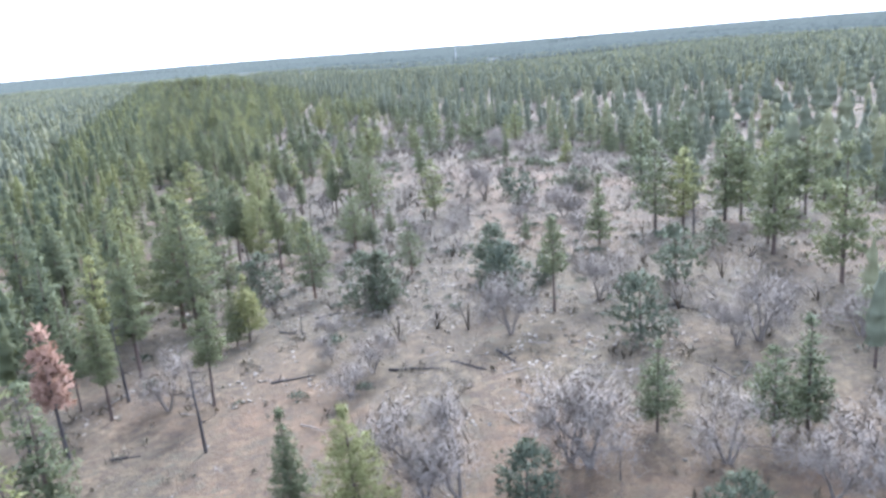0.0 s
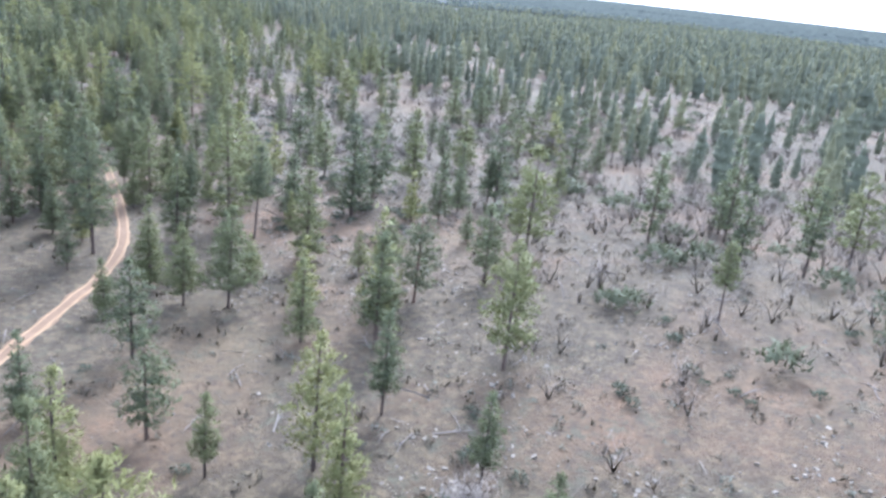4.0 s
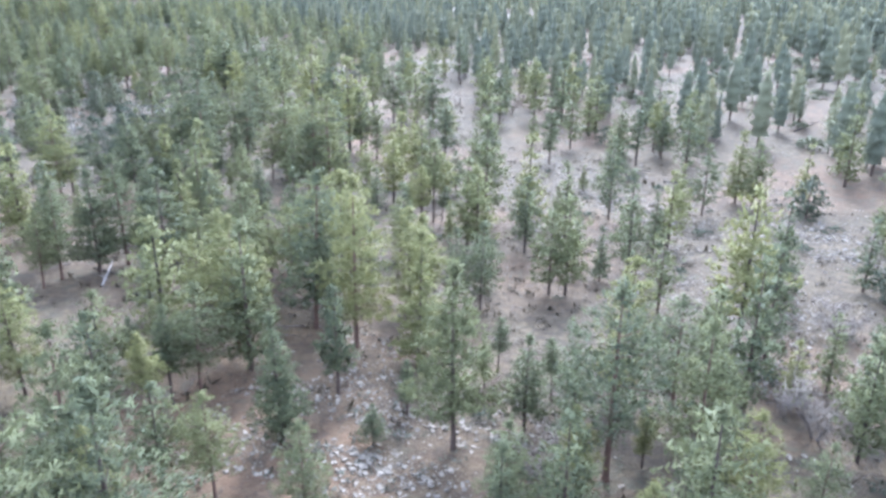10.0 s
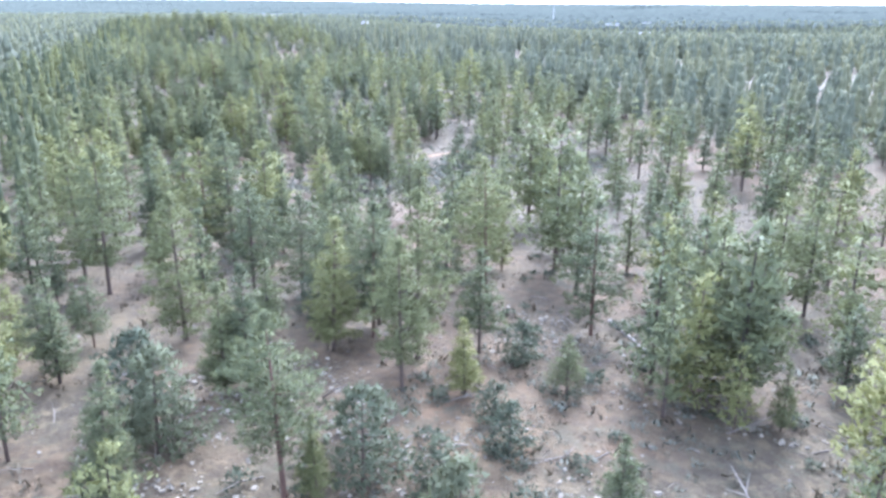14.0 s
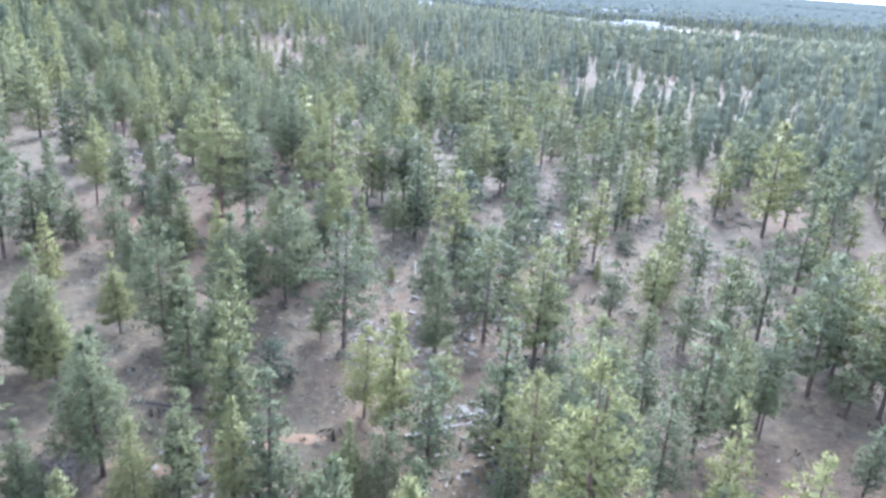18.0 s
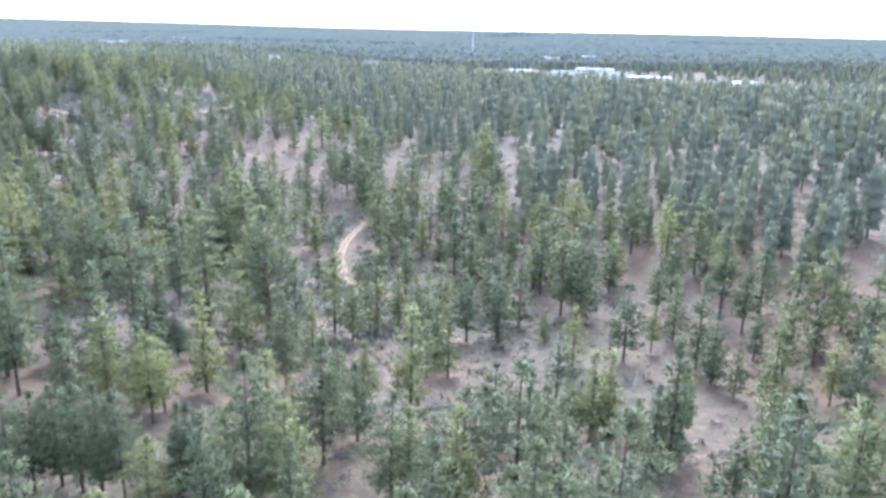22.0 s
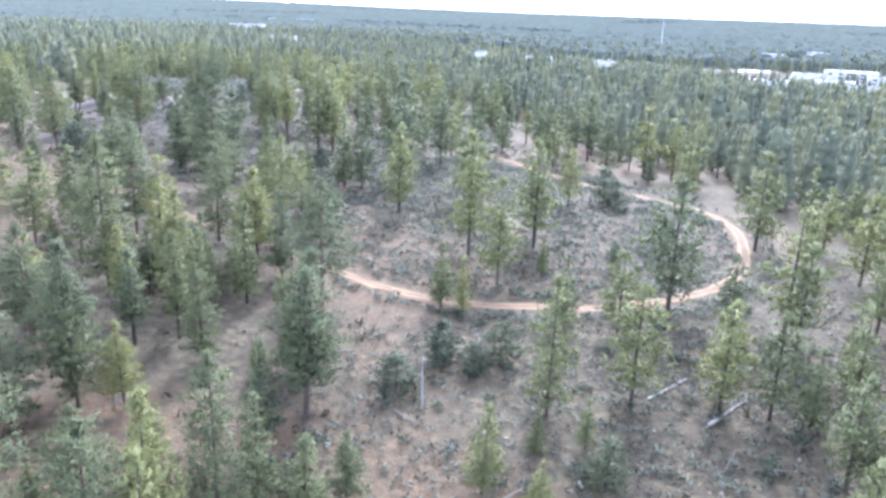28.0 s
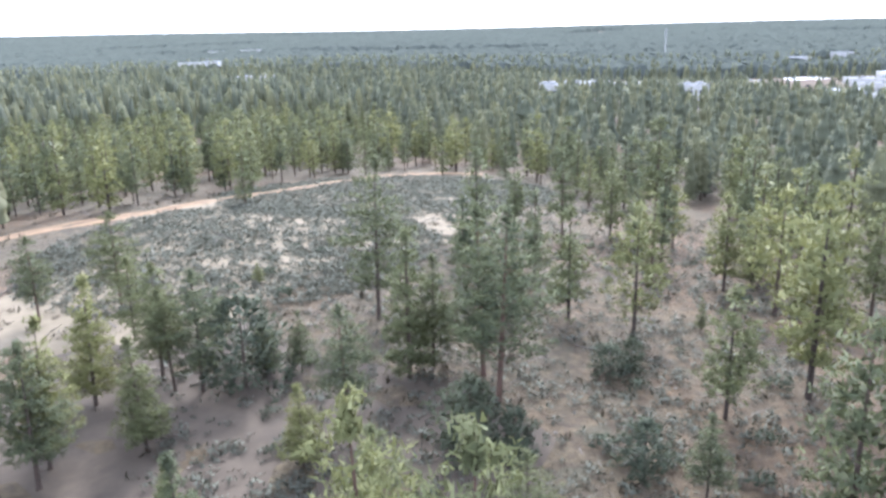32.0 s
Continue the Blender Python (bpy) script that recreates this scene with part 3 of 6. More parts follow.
MEADOW_ROAD = [(-25, 1342), (-1, 1343), (7, 1343), (18, 1343), (27, 1346), (38, 1349), (60, 1361), (81, 1374), (98, 1364)]
BRANCH_TRAIL = [(78, 1000), (87, 1003), (96, 1002), (108, 999), (121, 995), (150, 985)]
TRACKS = [LOWER_TRAIL, LEDGE_TRAIL, CROSS_TRAIL, BEND_TRACK, LOOP_TRACK, MEADOW_ROAD, BRANCH_TRAIL]


# ---- trees one by one, stretch by stretch of the flight ----
# the burnt slope
plant("cone", [(7.4, 46.0, 10.4), (32.6, 48.3, 8.1), (3.6, 52.0, 8.1), (2.6, 88.7, 7.0), (4.1, 89.4, 8.4), (18.9, 121.1, 5.3), (27.4, 121.7, 7.0), (14.4, 130.3, 8.2), (33.1, 131.6, 5.5), (18.9, 151.7, 6.9), (-3.2, 194.9, 14.5)])
plant("column", [(-0.9, 73.0, 10.9), (37.0, 74.7, 11.3), (-10.5, 76.0, 12.0), (-13.8, 80.7, 7.9), (-8.1, 86.3, 15.5), (78.6, 108.3, 14.3), (14.9, 111.3, 10.0), (-19.2, 116.8, 15.5), (12.2, 122.1, 13.6), (6.5, 134.6, 15.1), (8.1, 136.5, 15.5), (92.4, 146.3, 7.8), (5.7, 152.9, 15.1), (32.6, 161.9, 13.7), (29.5, 162.4, 13.6), (49.7, 163.6, 10.7), (30.5, 172.8, 10.3), (75.1, 174.1, 8.0), (25.0, 183.2, 9.7)])
plant("dome", [(-1.6, 99.2, 17.2), (28.1, 101.3, 8.0), (14.1, 101.3, 11.1), (-3.3, 102.6, 17.8), (-8.4, 104.3, 13.5), (-24.2, 115.6, 18.0), (-1.8, 116.7, 15.2), (24.3, 121.0, 10.3), (25.9, 129.7, 9.4), (10.4, 130.8, 12.6), (33.0, 142.9, 14.5), (3.3, 146.2, 18.0), (34.9, 156.9, 16.3), (13.5, 165.6, 16.7), (0.5, 182.1, 18.0)])
plant("bush", [(30.0, 35.4, 5.3), (19.1, 44.2, 5.3), (41.1, 63.6, 7.2), (52.9, 74.3, 7.5), (34.2, 82.0, 7.5), (65.2, 83.3, 4.6), (40.8, 84.8, 3.6), (21.1, 89.9, 7.5), (36.4, 91.0, 7.5), (18.9, 91.1, 7.5), (7.1, 105.8, 7.5), (57.5, 126.6, 6.5), (71.8, 129.8, 4.6), (70.8, 132.4, 4.7), (87.8, 133.6, 5.2), (59.5, 138.1, 5.4), (0.4, 141.8, 7.5), (156.2, 192.6, 7.5), (78.9, 199.1, 6.1)])
plant("bare", [(38.9, 36.4, 6.0), (43.3, 36.5, 8.5), (34.9, 42.6, 6.4), (25.5, 46.6, 8.5), (15.2, 47.5, 8.5), (24.5, 47.9, 7.8), (13.0, 48.6, 8.5), (60.2, 54.4, 5.6), (48.4, 58.1, 5.3), (51.1, 58.1, 8.5), (11.4, 67.3, 4.1), (14.6, 70.9, 4.9), (30.3, 71.9, 7.6), (-5.2, 75.0, 6.3), (43.0, 75.3, 6.8), (11.6, 76.3, 3.2), (50.2, 81.6, 3.7), (12.8, 84.5, 3.0), (54.5, 100.0, 4.5), (44.4, 108.0, 3.0), (59.3, 110.7, 4.3), (38.7, 110.8, 6.1), (58.2, 112.5, 6.4), (52.6, 116.5, 5.2), (35.8, 119.8, 3.0), (62.9, 121.6, 4.1), (36.0, 126.9, 4.4), (45.3, 128.7, 4.0), (19.1, 132.0, 5.9), (56.3, 142.9, 8.5)])
plant("bare", [(83.0, 152.3, 5.0), (-2.2, 156.4, 8.5), (79.9, 167.2, 6.0), (28.5, 173.4, 6.8), (20.5, 185.6, 8.5), (80.5, 188.2, 8.5)])
plant("snag", [(26.6, 44.1, 2.8), (-2.1, 64.0, 8.4), (-15.5, 65.2, 8.8), (-9.2, 80.1, 9.0), (9.9, 86.4, 3.6), (67.0, 89.9, 7.1), (46.4, 126.4, 5.6), (19.6, 127.6, 7.7), (20.9, 144.5, 8.8), (47.1, 151.2, 6.8)])
plant("rust", [(-13.5, 68.6, 13.0)])
grove("cone", [(43.4, 43.7, 9.8), (54.4, 94.5, 10.1), (47.2, 103.8, 4.3), (85.7, 163.2, 8.2)])
grove("dome", [(39.9, 43.5, 8.0), (69.9, 66.3, 16.4), (70.5, 78.0, 15.8), (90.4, 93.5, 13.7), (78.6, 94.0, 12.6), (68.6, 94.5, 11.9), (76.3, 94.8, 14.5), (64.7, 95.9, 13.3), (42.9, 135.0, 11.2), (107.6, 150.7, 12.7), (99.9, 154.8, 8.9), (105.2, 174.5, 7.9)])
# along the dirt trail
plant("cone", [(14.8, 235.0, 12.3), (1.9, 236.7, 6.7), (10.1, 237.2, 9.5), (32.3, 240.4, 5.6), (18.8, 242.8, 6.0), (7.0, 242.9, 11.5), (27.0, 246.3, 14.5), (11.6, 250.7, 5.5), (28.1, 259.7, 6.0), (-3.7, 263.5, 8.6), (31.4, 272.2, 7.6), (7.2, 273.7, 7.1), (18.6, 276.2, 5.4), (15.0, 282.2, 10.6), (17.2, 284.2, 9.1), (13.3, 284.8, 10.9), (8.4, 287.3, 14.5), (1.6, 292.2, 7.2), (22.0, 292.4, 9.3), (-1.7, 294.8, 12.0), (-19.9, 299.8, 7.2), (6.9, 302.0, 9.6), (-12.6, 306.4, 5.7), (27.2, 306.8, 6.2), (25.4, 310.7, 10.2), (11.3, 310.7, 10.5), (22.0, 313.8, 7.1), (18.4, 313.9, 9.9), (0.8, 314.5, 4.7), (16.5, 315.1, 11.1)])
plant("cone", [(-4.9, 315.1, 5.1), (-1.4, 317.0, 3.4), (2.9, 321.3, 12.9), (6.0, 322.3, 9.3), (-9.5, 323.2, 13.9), (28.1, 323.2, 6.9), (-2.3, 326.2, 3.5), (-12.2, 327.9, 10.2), (-13.6, 328.2, 11.7), (19.8, 328.2, 7.6), (17.9, 329.7, 4.2), (30.0, 329.7, 8.0)])
plant("column", [(62.6, 208.3, 9.4), (41.4, 215.8, 9.8), (33.6, 233.0, 9.5), (16.7, 248.4, 7.4), (22.2, 257.0, 13.6), (13.5, 261.4, 11.7), (12.1, 261.5, 11.1), (62.2, 262.0, 8.8), (19.6, 269.6, 5.0), (15.3, 276.8, 5.0), (60.8, 277.0, 6.7), (6.6, 284.8, 6.8), (5.0, 304.6, 6.6), (12.0, 321.4, 12.7), (11.2, 323.4, 13.4), (7.5, 325.6, 9.7)])
plant("dome", [(35.1, 228.5, 12.2), (1.1, 255.4, 18.0), (19.6, 262.4, 18.0), (1.7, 271.8, 6.5), (25.3, 275.1, 13.0), (-0.8, 275.5, 11.9), (-5.1, 275.7, 15.8), (10.0, 277.6, 13.4), (-4.0, 278.2, 9.0), (-8.5, 282.5, 7.9), (25.1, 284.0, 14.8), (-9.7, 289.0, 8.5), (-3.4, 297.0, 11.6), (-15.6, 300.2, 12.8), (-8.4, 301.5, 9.7), (7.2, 316.4, 16.8), (-24.7, 327.9, 13.4)])
plant("bush", [(158.3, 206.7, 7.5), (40.6, 278.8, 3.4), (33.2, 308.7, 3.6), (57.8, 319.2, 7.5), (52.8, 329.3, 5.7)])
plant("bare", [(39.2, 248.5, 4.3), (60.9, 294.7, 5.3), (57.1, 295.6, 7.7), (99.0, 303.5, 8.5), (108.5, 303.6, 7.7), (49.1, 305.3, 3.8), (32.8, 318.2, 5.6), (139.5, 329.5, 8.0)])
grove("cone", [(34.5, 237.7, 5.7), (49.7, 244.6, 6.1), (62.3, 251.9, 5.4), (50.6, 256.1, 10.7), (46.3, 257.1, 8.1), (55.6, 259.7, 7.8), (69.0, 260.8, 8.1), (63.6, 261.7, 13.7), (38.7, 263.3, 14.5), (77.2, 263.8, 8.5), (61.0, 270.1, 9.4), (56.1, 280.0, 14.0), (98.7, 281.8, 10.7), (47.0, 286.1, 6.2), (71.1, 289.8, 12.9), (42.1, 300.6, 7.0), (61.0, 310.9, 8.8), (47.7, 313.6, 8.3)])
grove("dome", [(36.9, 209.8, 13.4), (45.3, 230.3, 10.0), (55.0, 236.8, 15.2), (44.0, 268.3, 13.6), (41.4, 287.7, 11.0), (70.4, 298.2, 10.2), (41.5, 306.6, 13.1), (69.6, 313.1, 9.1), (76.7, 317.8, 7.9)])
# the rocky hollow
plant("cone", [(-5.3, 333.2, 11.7), (3.8, 333.6, 7.6), (-0.7, 333.9, 10.0), (-19.9, 336.2, 3.4), (17.1, 342.5, 6.3), (15.0, 342.6, 7.9), (10.6, 344.5, 9.1), (32.8, 350.1, 11.8), (-0.6, 351.1, 6.3), (14.0, 359.9, 6.6), (13.5, 362.3, 5.0), (33.6, 377.4, 8.3), (24.9, 378.8, 5.9), (32.7, 379.7, 7.6), (28.6, 381.0, 8.9), (18.6, 385.5, 11.9), (-6.9, 390.6, 7.8), (33.4, 393.3, 5.0), (23.7, 411.8, 6.9), (24.9, 420.0, 8.0), (18.9, 420.0, 14.4), (-16.1, 421.6, 5.4), (13.9, 422.8, 3.5), (8.3, 426.2, 10.3)])
plant("column", [(-7.6, 332.6, 8.9), (53.3, 343.0, 15.0), (23.4, 359.2, 7.5), (1.4, 360.0, 14.8), (16.9, 361.4, 6.7), (21.8, 370.7, 8.0), (22.2, 403.3, 7.6), (29.7, 412.4, 5.0), (29.2, 422.5, 5.6), (17.8, 425.4, 5.0), (25.2, 426.3, 5.0), (27.7, 428.3, 5.3)])
plant("dome", [(29.6, 341.9, 9.1), (32.8, 343.1, 7.5), (25.3, 345.7, 17.5), (-21.1, 345.9, 13.7), (16.0, 348.8, 11.7), (-3.6, 352.0, 13.5), (-4.1, 352.8, 14.4), (-5.5, 353.9, 13.7), (33.7, 356.1, 12.8), (5.6, 356.7, 14.9), (-9.4, 363.2, 11.8), (33.1, 366.5, 10.2), (25.3, 368.6, 10.4), (-17.8, 371.0, 13.6), (21.0, 382.7, 14.9), (-13.3, 384.7, 9.5), (0.8, 389.9, 16.1), (-31.1, 391.9, 7.0), (-11.1, 394.7, 7.6), (-13.7, 395.0, 7.9), (35.2, 402.8, 6.5), (31.0, 404.8, 8.6), (-8.2, 408.2, 18.0), (31.4, 409.5, 12.6), (-12.6, 409.7, 8.9), (-3.5, 411.1, 15.9), (17.9, 411.6, 7.7), (26.5, 412.4, 14.6), (36.2, 416.5, 10.6), (7.0, 416.9, 7.5)])
plant("dome", [(34.6, 421.0, 12.4), (2.6, 422.0, 7.9), (-4.1, 422.4, 7.2), (-5.2, 424.7, 13.0), (-9.0, 426.6, 6.5)])
plant("bush", [(11.0, 368.3, 5.2), (70.3, 375.2, 5.6), (8.7, 388.7, 3.8), (15.4, 392.1, 4.1), (9.6, 400.4, 5.9), (7.2, 403.2, 5.5), (92.8, 422.3, 5.3), (73.1, 423.7, 4.3)])
plant("bare", [(64.2, 331.5, 6.4), (49.3, 348.0, 8.0), (98.1, 364.5, 6.8), (108.6, 368.0, 5.1), (17.0, 375.9, 3.2), (14.7, 376.4, 3.8), (-2.8, 391.9, 3.0), (89.7, 397.1, 7.8), (58.8, 400.0, 4.0), (43.9, 409.5, 5.8), (23.0, 414.1, 4.0), (61.1, 420.4, 4.2)])
plant("snag", [(85.3, 398.3, 6.8)])
grove("cone", [(43.4, 331.2, 9.8), (61.4, 332.1, 12.4), (63.8, 348.3, 8.6), (58.4, 350.4, 7.1), (42.4, 354.0, 7.1), (49.5, 356.2, 7.1), (51.3, 384.6, 7.5), (52.6, 386.8, 4.0), (100.9, 388.0, 7.6), (46.7, 395.2, 6.1), (43.5, 398.6, 5.0), (59.6, 406.2, 6.3), (71.0, 410.3, 9.8), (45.9, 413.4, 6.3)])
grove("dome", [(69.0, 330.4, 8.8), (39.5, 355.8, 7.6), (83.3, 362.4, 10.4), (71.0, 368.5, 12.2), (82.9, 369.9, 7.9), (52.0, 370.3, 9.8), (38.9, 375.8, 8.4), (39.0, 377.8, 7.2), (37.6, 378.9, 11.3), (68.9, 396.2, 15.2), (44.1, 397.2, 12.5), (44.3, 406.3, 9.9), (87.1, 409.2, 13.2), (54.6, 411.8, 7.3), (45.3, 421.5, 7.5), (51.8, 424.1, 15.3), (81.1, 426.7, 12.2)])
# the dense stand
plant("cone", [(22.0, 432.0, 12.9), (19.6, 458.3, 11.9), (11.3, 461.9, 8.4), (4.4, 464.3, 7.0), (-0.4, 465.7, 11.7), (8.9, 466.2, 11.7), (17.4, 472.3, 8.3), (20.4, 475.8, 8.8), (6.9, 477.4, 9.7), (-1.4, 479.9, 6.1), (34.3, 483.6, 7.4), (16.3, 486.0, 5.1), (21.9, 488.1, 5.1), (12.0, 490.2, 7.8), (10.4, 490.7, 7.7), (6.9, 491.5, 12.0), (3.2, 492.3, 4.2), (5.1, 493.2, 6.5), (9.1, 495.9, 4.6), (20.1, 500.7, 7.5), (11.8, 502.9, 5.1), (13.8, 503.2, 7.4), (9.7, 506.9, 9.7), (12.1, 513.0, 7.1), (20.8, 525.9, 5.9), (26.8, 528.9, 12.2), (21.2, 536.8, 5.0), (13.3, 537.2, 2.5), (-0.7, 543.1, 7.3), (7.5, 546.8, 4.1)])
plant("column", [(0.4, 431.7, 7.9), (2.1, 434.7, 8.4), (25.3, 437.1, 12.0), (-0.0, 440.0, 5.7), (17.9, 443.7, 9.8), (12.3, 446.2, 8.1), (38.7, 465.6, 9.4), (43.6, 469.2, 5.4), (39.2, 469.4, 7.0), (42.5, 469.6, 11.7), (16.2, 488.8, 11.2), (19.3, 488.9, 5.8), (21.5, 489.4, 7.9), (102.7, 492.2, 10.0)])
plant("dome", [(4.3, 435.0, 9.7), (18.5, 437.6, 16.1), (33.0, 440.4, 9.5), (8.7, 440.8, 12.8), (-8.0, 441.0, 9.7), (16.5, 442.9, 15.5), (31.8, 443.3, 8.2), (26.6, 443.4, 10.9), (24.2, 449.2, 9.5), (22.3, 451.4, 13.1), (8.5, 451.8, 10.2), (17.3, 452.3, 9.8), (20.6, 452.8, 12.8), (13.0, 454.3, 11.9), (31.8, 457.0, 7.7), (-6.0, 463.2, 8.3), (-4.2, 465.1, 11.1), (2.6, 466.6, 12.8), (13.4, 471.7, 9.0), (20.4, 484.1, 8.5), (33.0, 484.6, 15.7), (31.0, 485.9, 15.3), (12.8, 487.8, 8.3), (31.3, 489.2, 12.7), (-2.7, 494.6, 13.0), (-1.1, 496.0, 10.9), (29.9, 496.2, 15.5), (27.6, 496.3, 10.3), (35.5, 502.1, 13.5), (18.8, 503.6, 16.0)])
plant("dome", [(26.9, 509.0, 11.6), (25.4, 510.4, 13.6), (30.0, 518.0, 11.1), (22.8, 520.5, 11.5), (33.5, 526.1, 12.3), (34.4, 531.9, 13.3), (-3.6, 534.8, 6.8), (21.8, 535.9, 14.4), (-2.5, 543.2, 12.6), (17.0, 546.7, 12.9), (-11.1, 556.2, 6.7)])
plant("bush", [(91.9, 448.3, 6.3), (98.7, 502.2, 3.9), (6.3, 503.7, 6.2), (2.5, 513.5, 2.9), (1.7, 517.8, 3.5), (7.1, 521.0, 4.3), (4.2, 525.6, 5.0), (10.4, 532.1, 2.4), (161.5, 535.0, 6.6), (10.3, 536.9, 4.7), (17.6, 538.4, 2.1), (12.3, 539.2, 2.7), (-5.8, 545.5, 6.0), (7.0, 552.8, 5.1)])
plant("bare", [(41.2, 551.1, 3.0)])
plant("snag", [(26.9, 488.4, 2.5), (9.5, 538.7, 2.6)])
plant("pale", [(1.5, 536.5, 4.4)])
grove("cone", [(49.5, 442.0, 6.8), (62.2, 447.3, 8.2), (53.9, 452.4, 3.3), (76.1, 457.3, 8.4), (89.8, 459.4, 11.5), (40.6, 461.3, 5.5), (59.0, 463.4, 5.6), (74.3, 477.4, 4.5), (37.5, 479.0, 3.9), (92.7, 512.0, 3.2), (36.0, 518.1, 4.0)])
grove("dome", [(100.9, 432.1, 18.0), (89.4, 434.9, 6.8), (43.6, 440.4, 11.1), (42.0, 441.2, 9.5), (47.4, 454.1, 9.9), (40.9, 454.8, 11.4), (89.5, 455.9, 10.4), (49.4, 467.1, 14.9), (49.4, 479.6, 7.6), (36.8, 479.8, 9.3), (41.5, 480.7, 10.6), (85.6, 481.4, 6.5), (53.2, 482.9, 7.1), (104.1, 484.4, 12.9), (100.1, 487.1, 10.5), (47.7, 491.5, 11.9), (51.9, 492.4, 10.3), (95.4, 493.6, 10.7), (66.6, 495.2, 10.4), (38.5, 497.3, 12.6), (65.6, 498.1, 7.6), (64.7, 508.3, 11.4), (50.9, 509.3, 10.0), (47.4, 514.2, 17.8), (71.9, 520.7, 8.5), (38.3, 520.7, 11.9), (120.6, 530.0, 10.7), (50.5, 530.1, 16.9), (100.1, 530.2, 13.5), (91.0, 531.1, 14.0)])
grove("dome", [(110.8, 531.3, 14.1), (74.6, 533.1, 14.1), (59.1, 534.7, 7.1), (47.8, 535.7, 17.3), (55.8, 539.3, 11.1), (68.1, 540.1, 14.8), (97.9, 549.1, 12.0), (42.3, 558.9, 16.3)])
# the open scrub
plant("cone", [(21.1, 563.4, 5.9), (5.2, 570.6, 5.6), (-6.3, 573.4, 9.3), (25.9, 578.6, 5.2), (18.2, 580.4, 6.5), (1.2, 585.4, 9.0), (2.9, 585.8, 10.4), (22.3, 587.7, 9.4), (10.4, 591.2, 12.0), (1.9, 593.5, 6.5), (-10.9, 604.8, 4.3), (10.7, 623.6, 11.1), (-3.8, 631.0, 11.9), (7.5, 631.3, 10.6), (26.4, 634.4, 5.6), (25.1, 635.0, 5.6), (18.2, 689.2, 8.5), (9.0, 689.8, 4.2)])
plant("dome", [(3.4, 571.2, 11.8), (13.9, 582.5, 12.2), (16.8, 587.8, 14.7), (34.2, 589.4, 13.3), (14.4, 593.4, 12.5), (-12.1, 594.4, 7.7), (-14.7, 597.7, 6.5), (-1.4, 597.8, 13.3), (12.4, 598.5, 13.3), (-8.9, 598.6, 6.6), (29.0, 602.3, 14.6), (10.2, 606.2, 10.9), (5.6, 608.3, 11.9), (-8.6, 613.6, 15.5), (32.9, 614.0, 13.5), (-11.5, 620.6, 14.1), (4.7, 621.3, 15.7), (1.9, 622.6, 14.8), (-0.1, 635.2, 13.7), (31.3, 637.8, 12.3), (18.9, 640.9, 11.1), (-7.9, 646.5, 11.0), (34.2, 681.7, 8.5)])
plant("bush", [(10.9, 561.8, 6.8), (1.6, 564.4, 2.8), (12.4, 569.1, 3.9), (8.2, 571.5, 6.5), (18.2, 572.1, 3.8), (18.9, 576.6, 3.1), (-3.6, 578.7, 7.5), (-4.9, 583.9, 6.9), (24.9, 584.7, 3.9), (79.5, 593.2, 5.7), (5.3, 597.8, 3.8), (10.7, 599.8, 4.5), (46.4, 678.3, 4.0), (54.4, 679.9, 6.8)])
grove("cone", [(39.5, 570.7, 5.5), (34.7, 575.0, 11.0), (38.1, 582.3, 3.3), (71.7, 628.7, 12.3), (49.5, 629.8, 14.5), (74.5, 663.1, 6.0), (36.3, 676.9, 7.3), (41.8, 678.7, 6.3)])
grove("dome", [(38.1, 561.3, 12.2), (38.4, 574.4, 15.0), (49.3, 574.4, 8.0), (40.8, 575.8, 12.8), (78.0, 576.3, 13.2), (38.7, 578.2, 14.0), (42.0, 584.4, 12.7), (52.4, 588.8, 9.6), (60.1, 590.1, 12.3), (48.2, 598.2, 11.9), (38.5, 600.1, 14.0), (54.6, 600.2, 8.3), (40.3, 608.6, 18.0), (82.2, 618.1, 11.0), (67.2, 627.9, 9.5), (37.3, 631.8, 11.1), (47.9, 631.9, 16.9), (37.1, 680.6, 9.4)])
plant("dome", [(4.6, 675.7, 10.0), (6.8, 675.5, 8.7), (61.3, 677.6, 15.4)])
plant("cone", [(0.0, 680.6, 5.4), (-5.1, 679.3, 8.0), (-3.6, 677.9, 6.5), (27.6, 667.2, 14.0), (30.2, 666.9, 12.7), (32.5, 666.7, 12.9), (35.1, 664.4, 11.5), (21.1, 677.1, 4.0), (15.9, 671.5, 5.8)])
plant("bush", [(56.4, 678.0, 4.6), (24.0, 672.0, 2.8), (41.0, 671.0, 3.2)])
# past the second trail
plant("cone", [(23.8, 690.9, 7.0), (15.1, 691.0, 9.4), (31.3, 694.6, 8.3), (10.0, 695.1, 6.8), (-7.4, 698.7, 6.0), (17.7, 701.0, 10.6), (14.7, 701.1, 11.9), (25.2, 701.4, 12.6), (33.5, 701.6, 10.4), (28.8, 702.2, 6.4), (11.6, 703.1, 8.0), (32.0, 703.4, 11.1), (-1.5, 707.1, 11.2), (3.8, 707.4, 11.5), (-3.7, 707.7, 12.5), (7.5, 708.3, 14.5), (-6.2, 708.5, 12.0), (-7.5, 710.7, 10.7), (2.7, 710.8, 12.9), (-9.3, 713.1, 8.4), (10.6, 716.4, 11.3), (0.7, 716.8, 12.4), (14.3, 717.9, 12.2), (10.5, 728.6, 5.6), (13.8, 730.1, 7.2), (-0.6, 732.3, 8.0), (5.9, 732.4, 8.8), (-7.3, 734.1, 7.8), (-2.6, 737.8, 11.5), (28.2, 748.9, 10.7)])
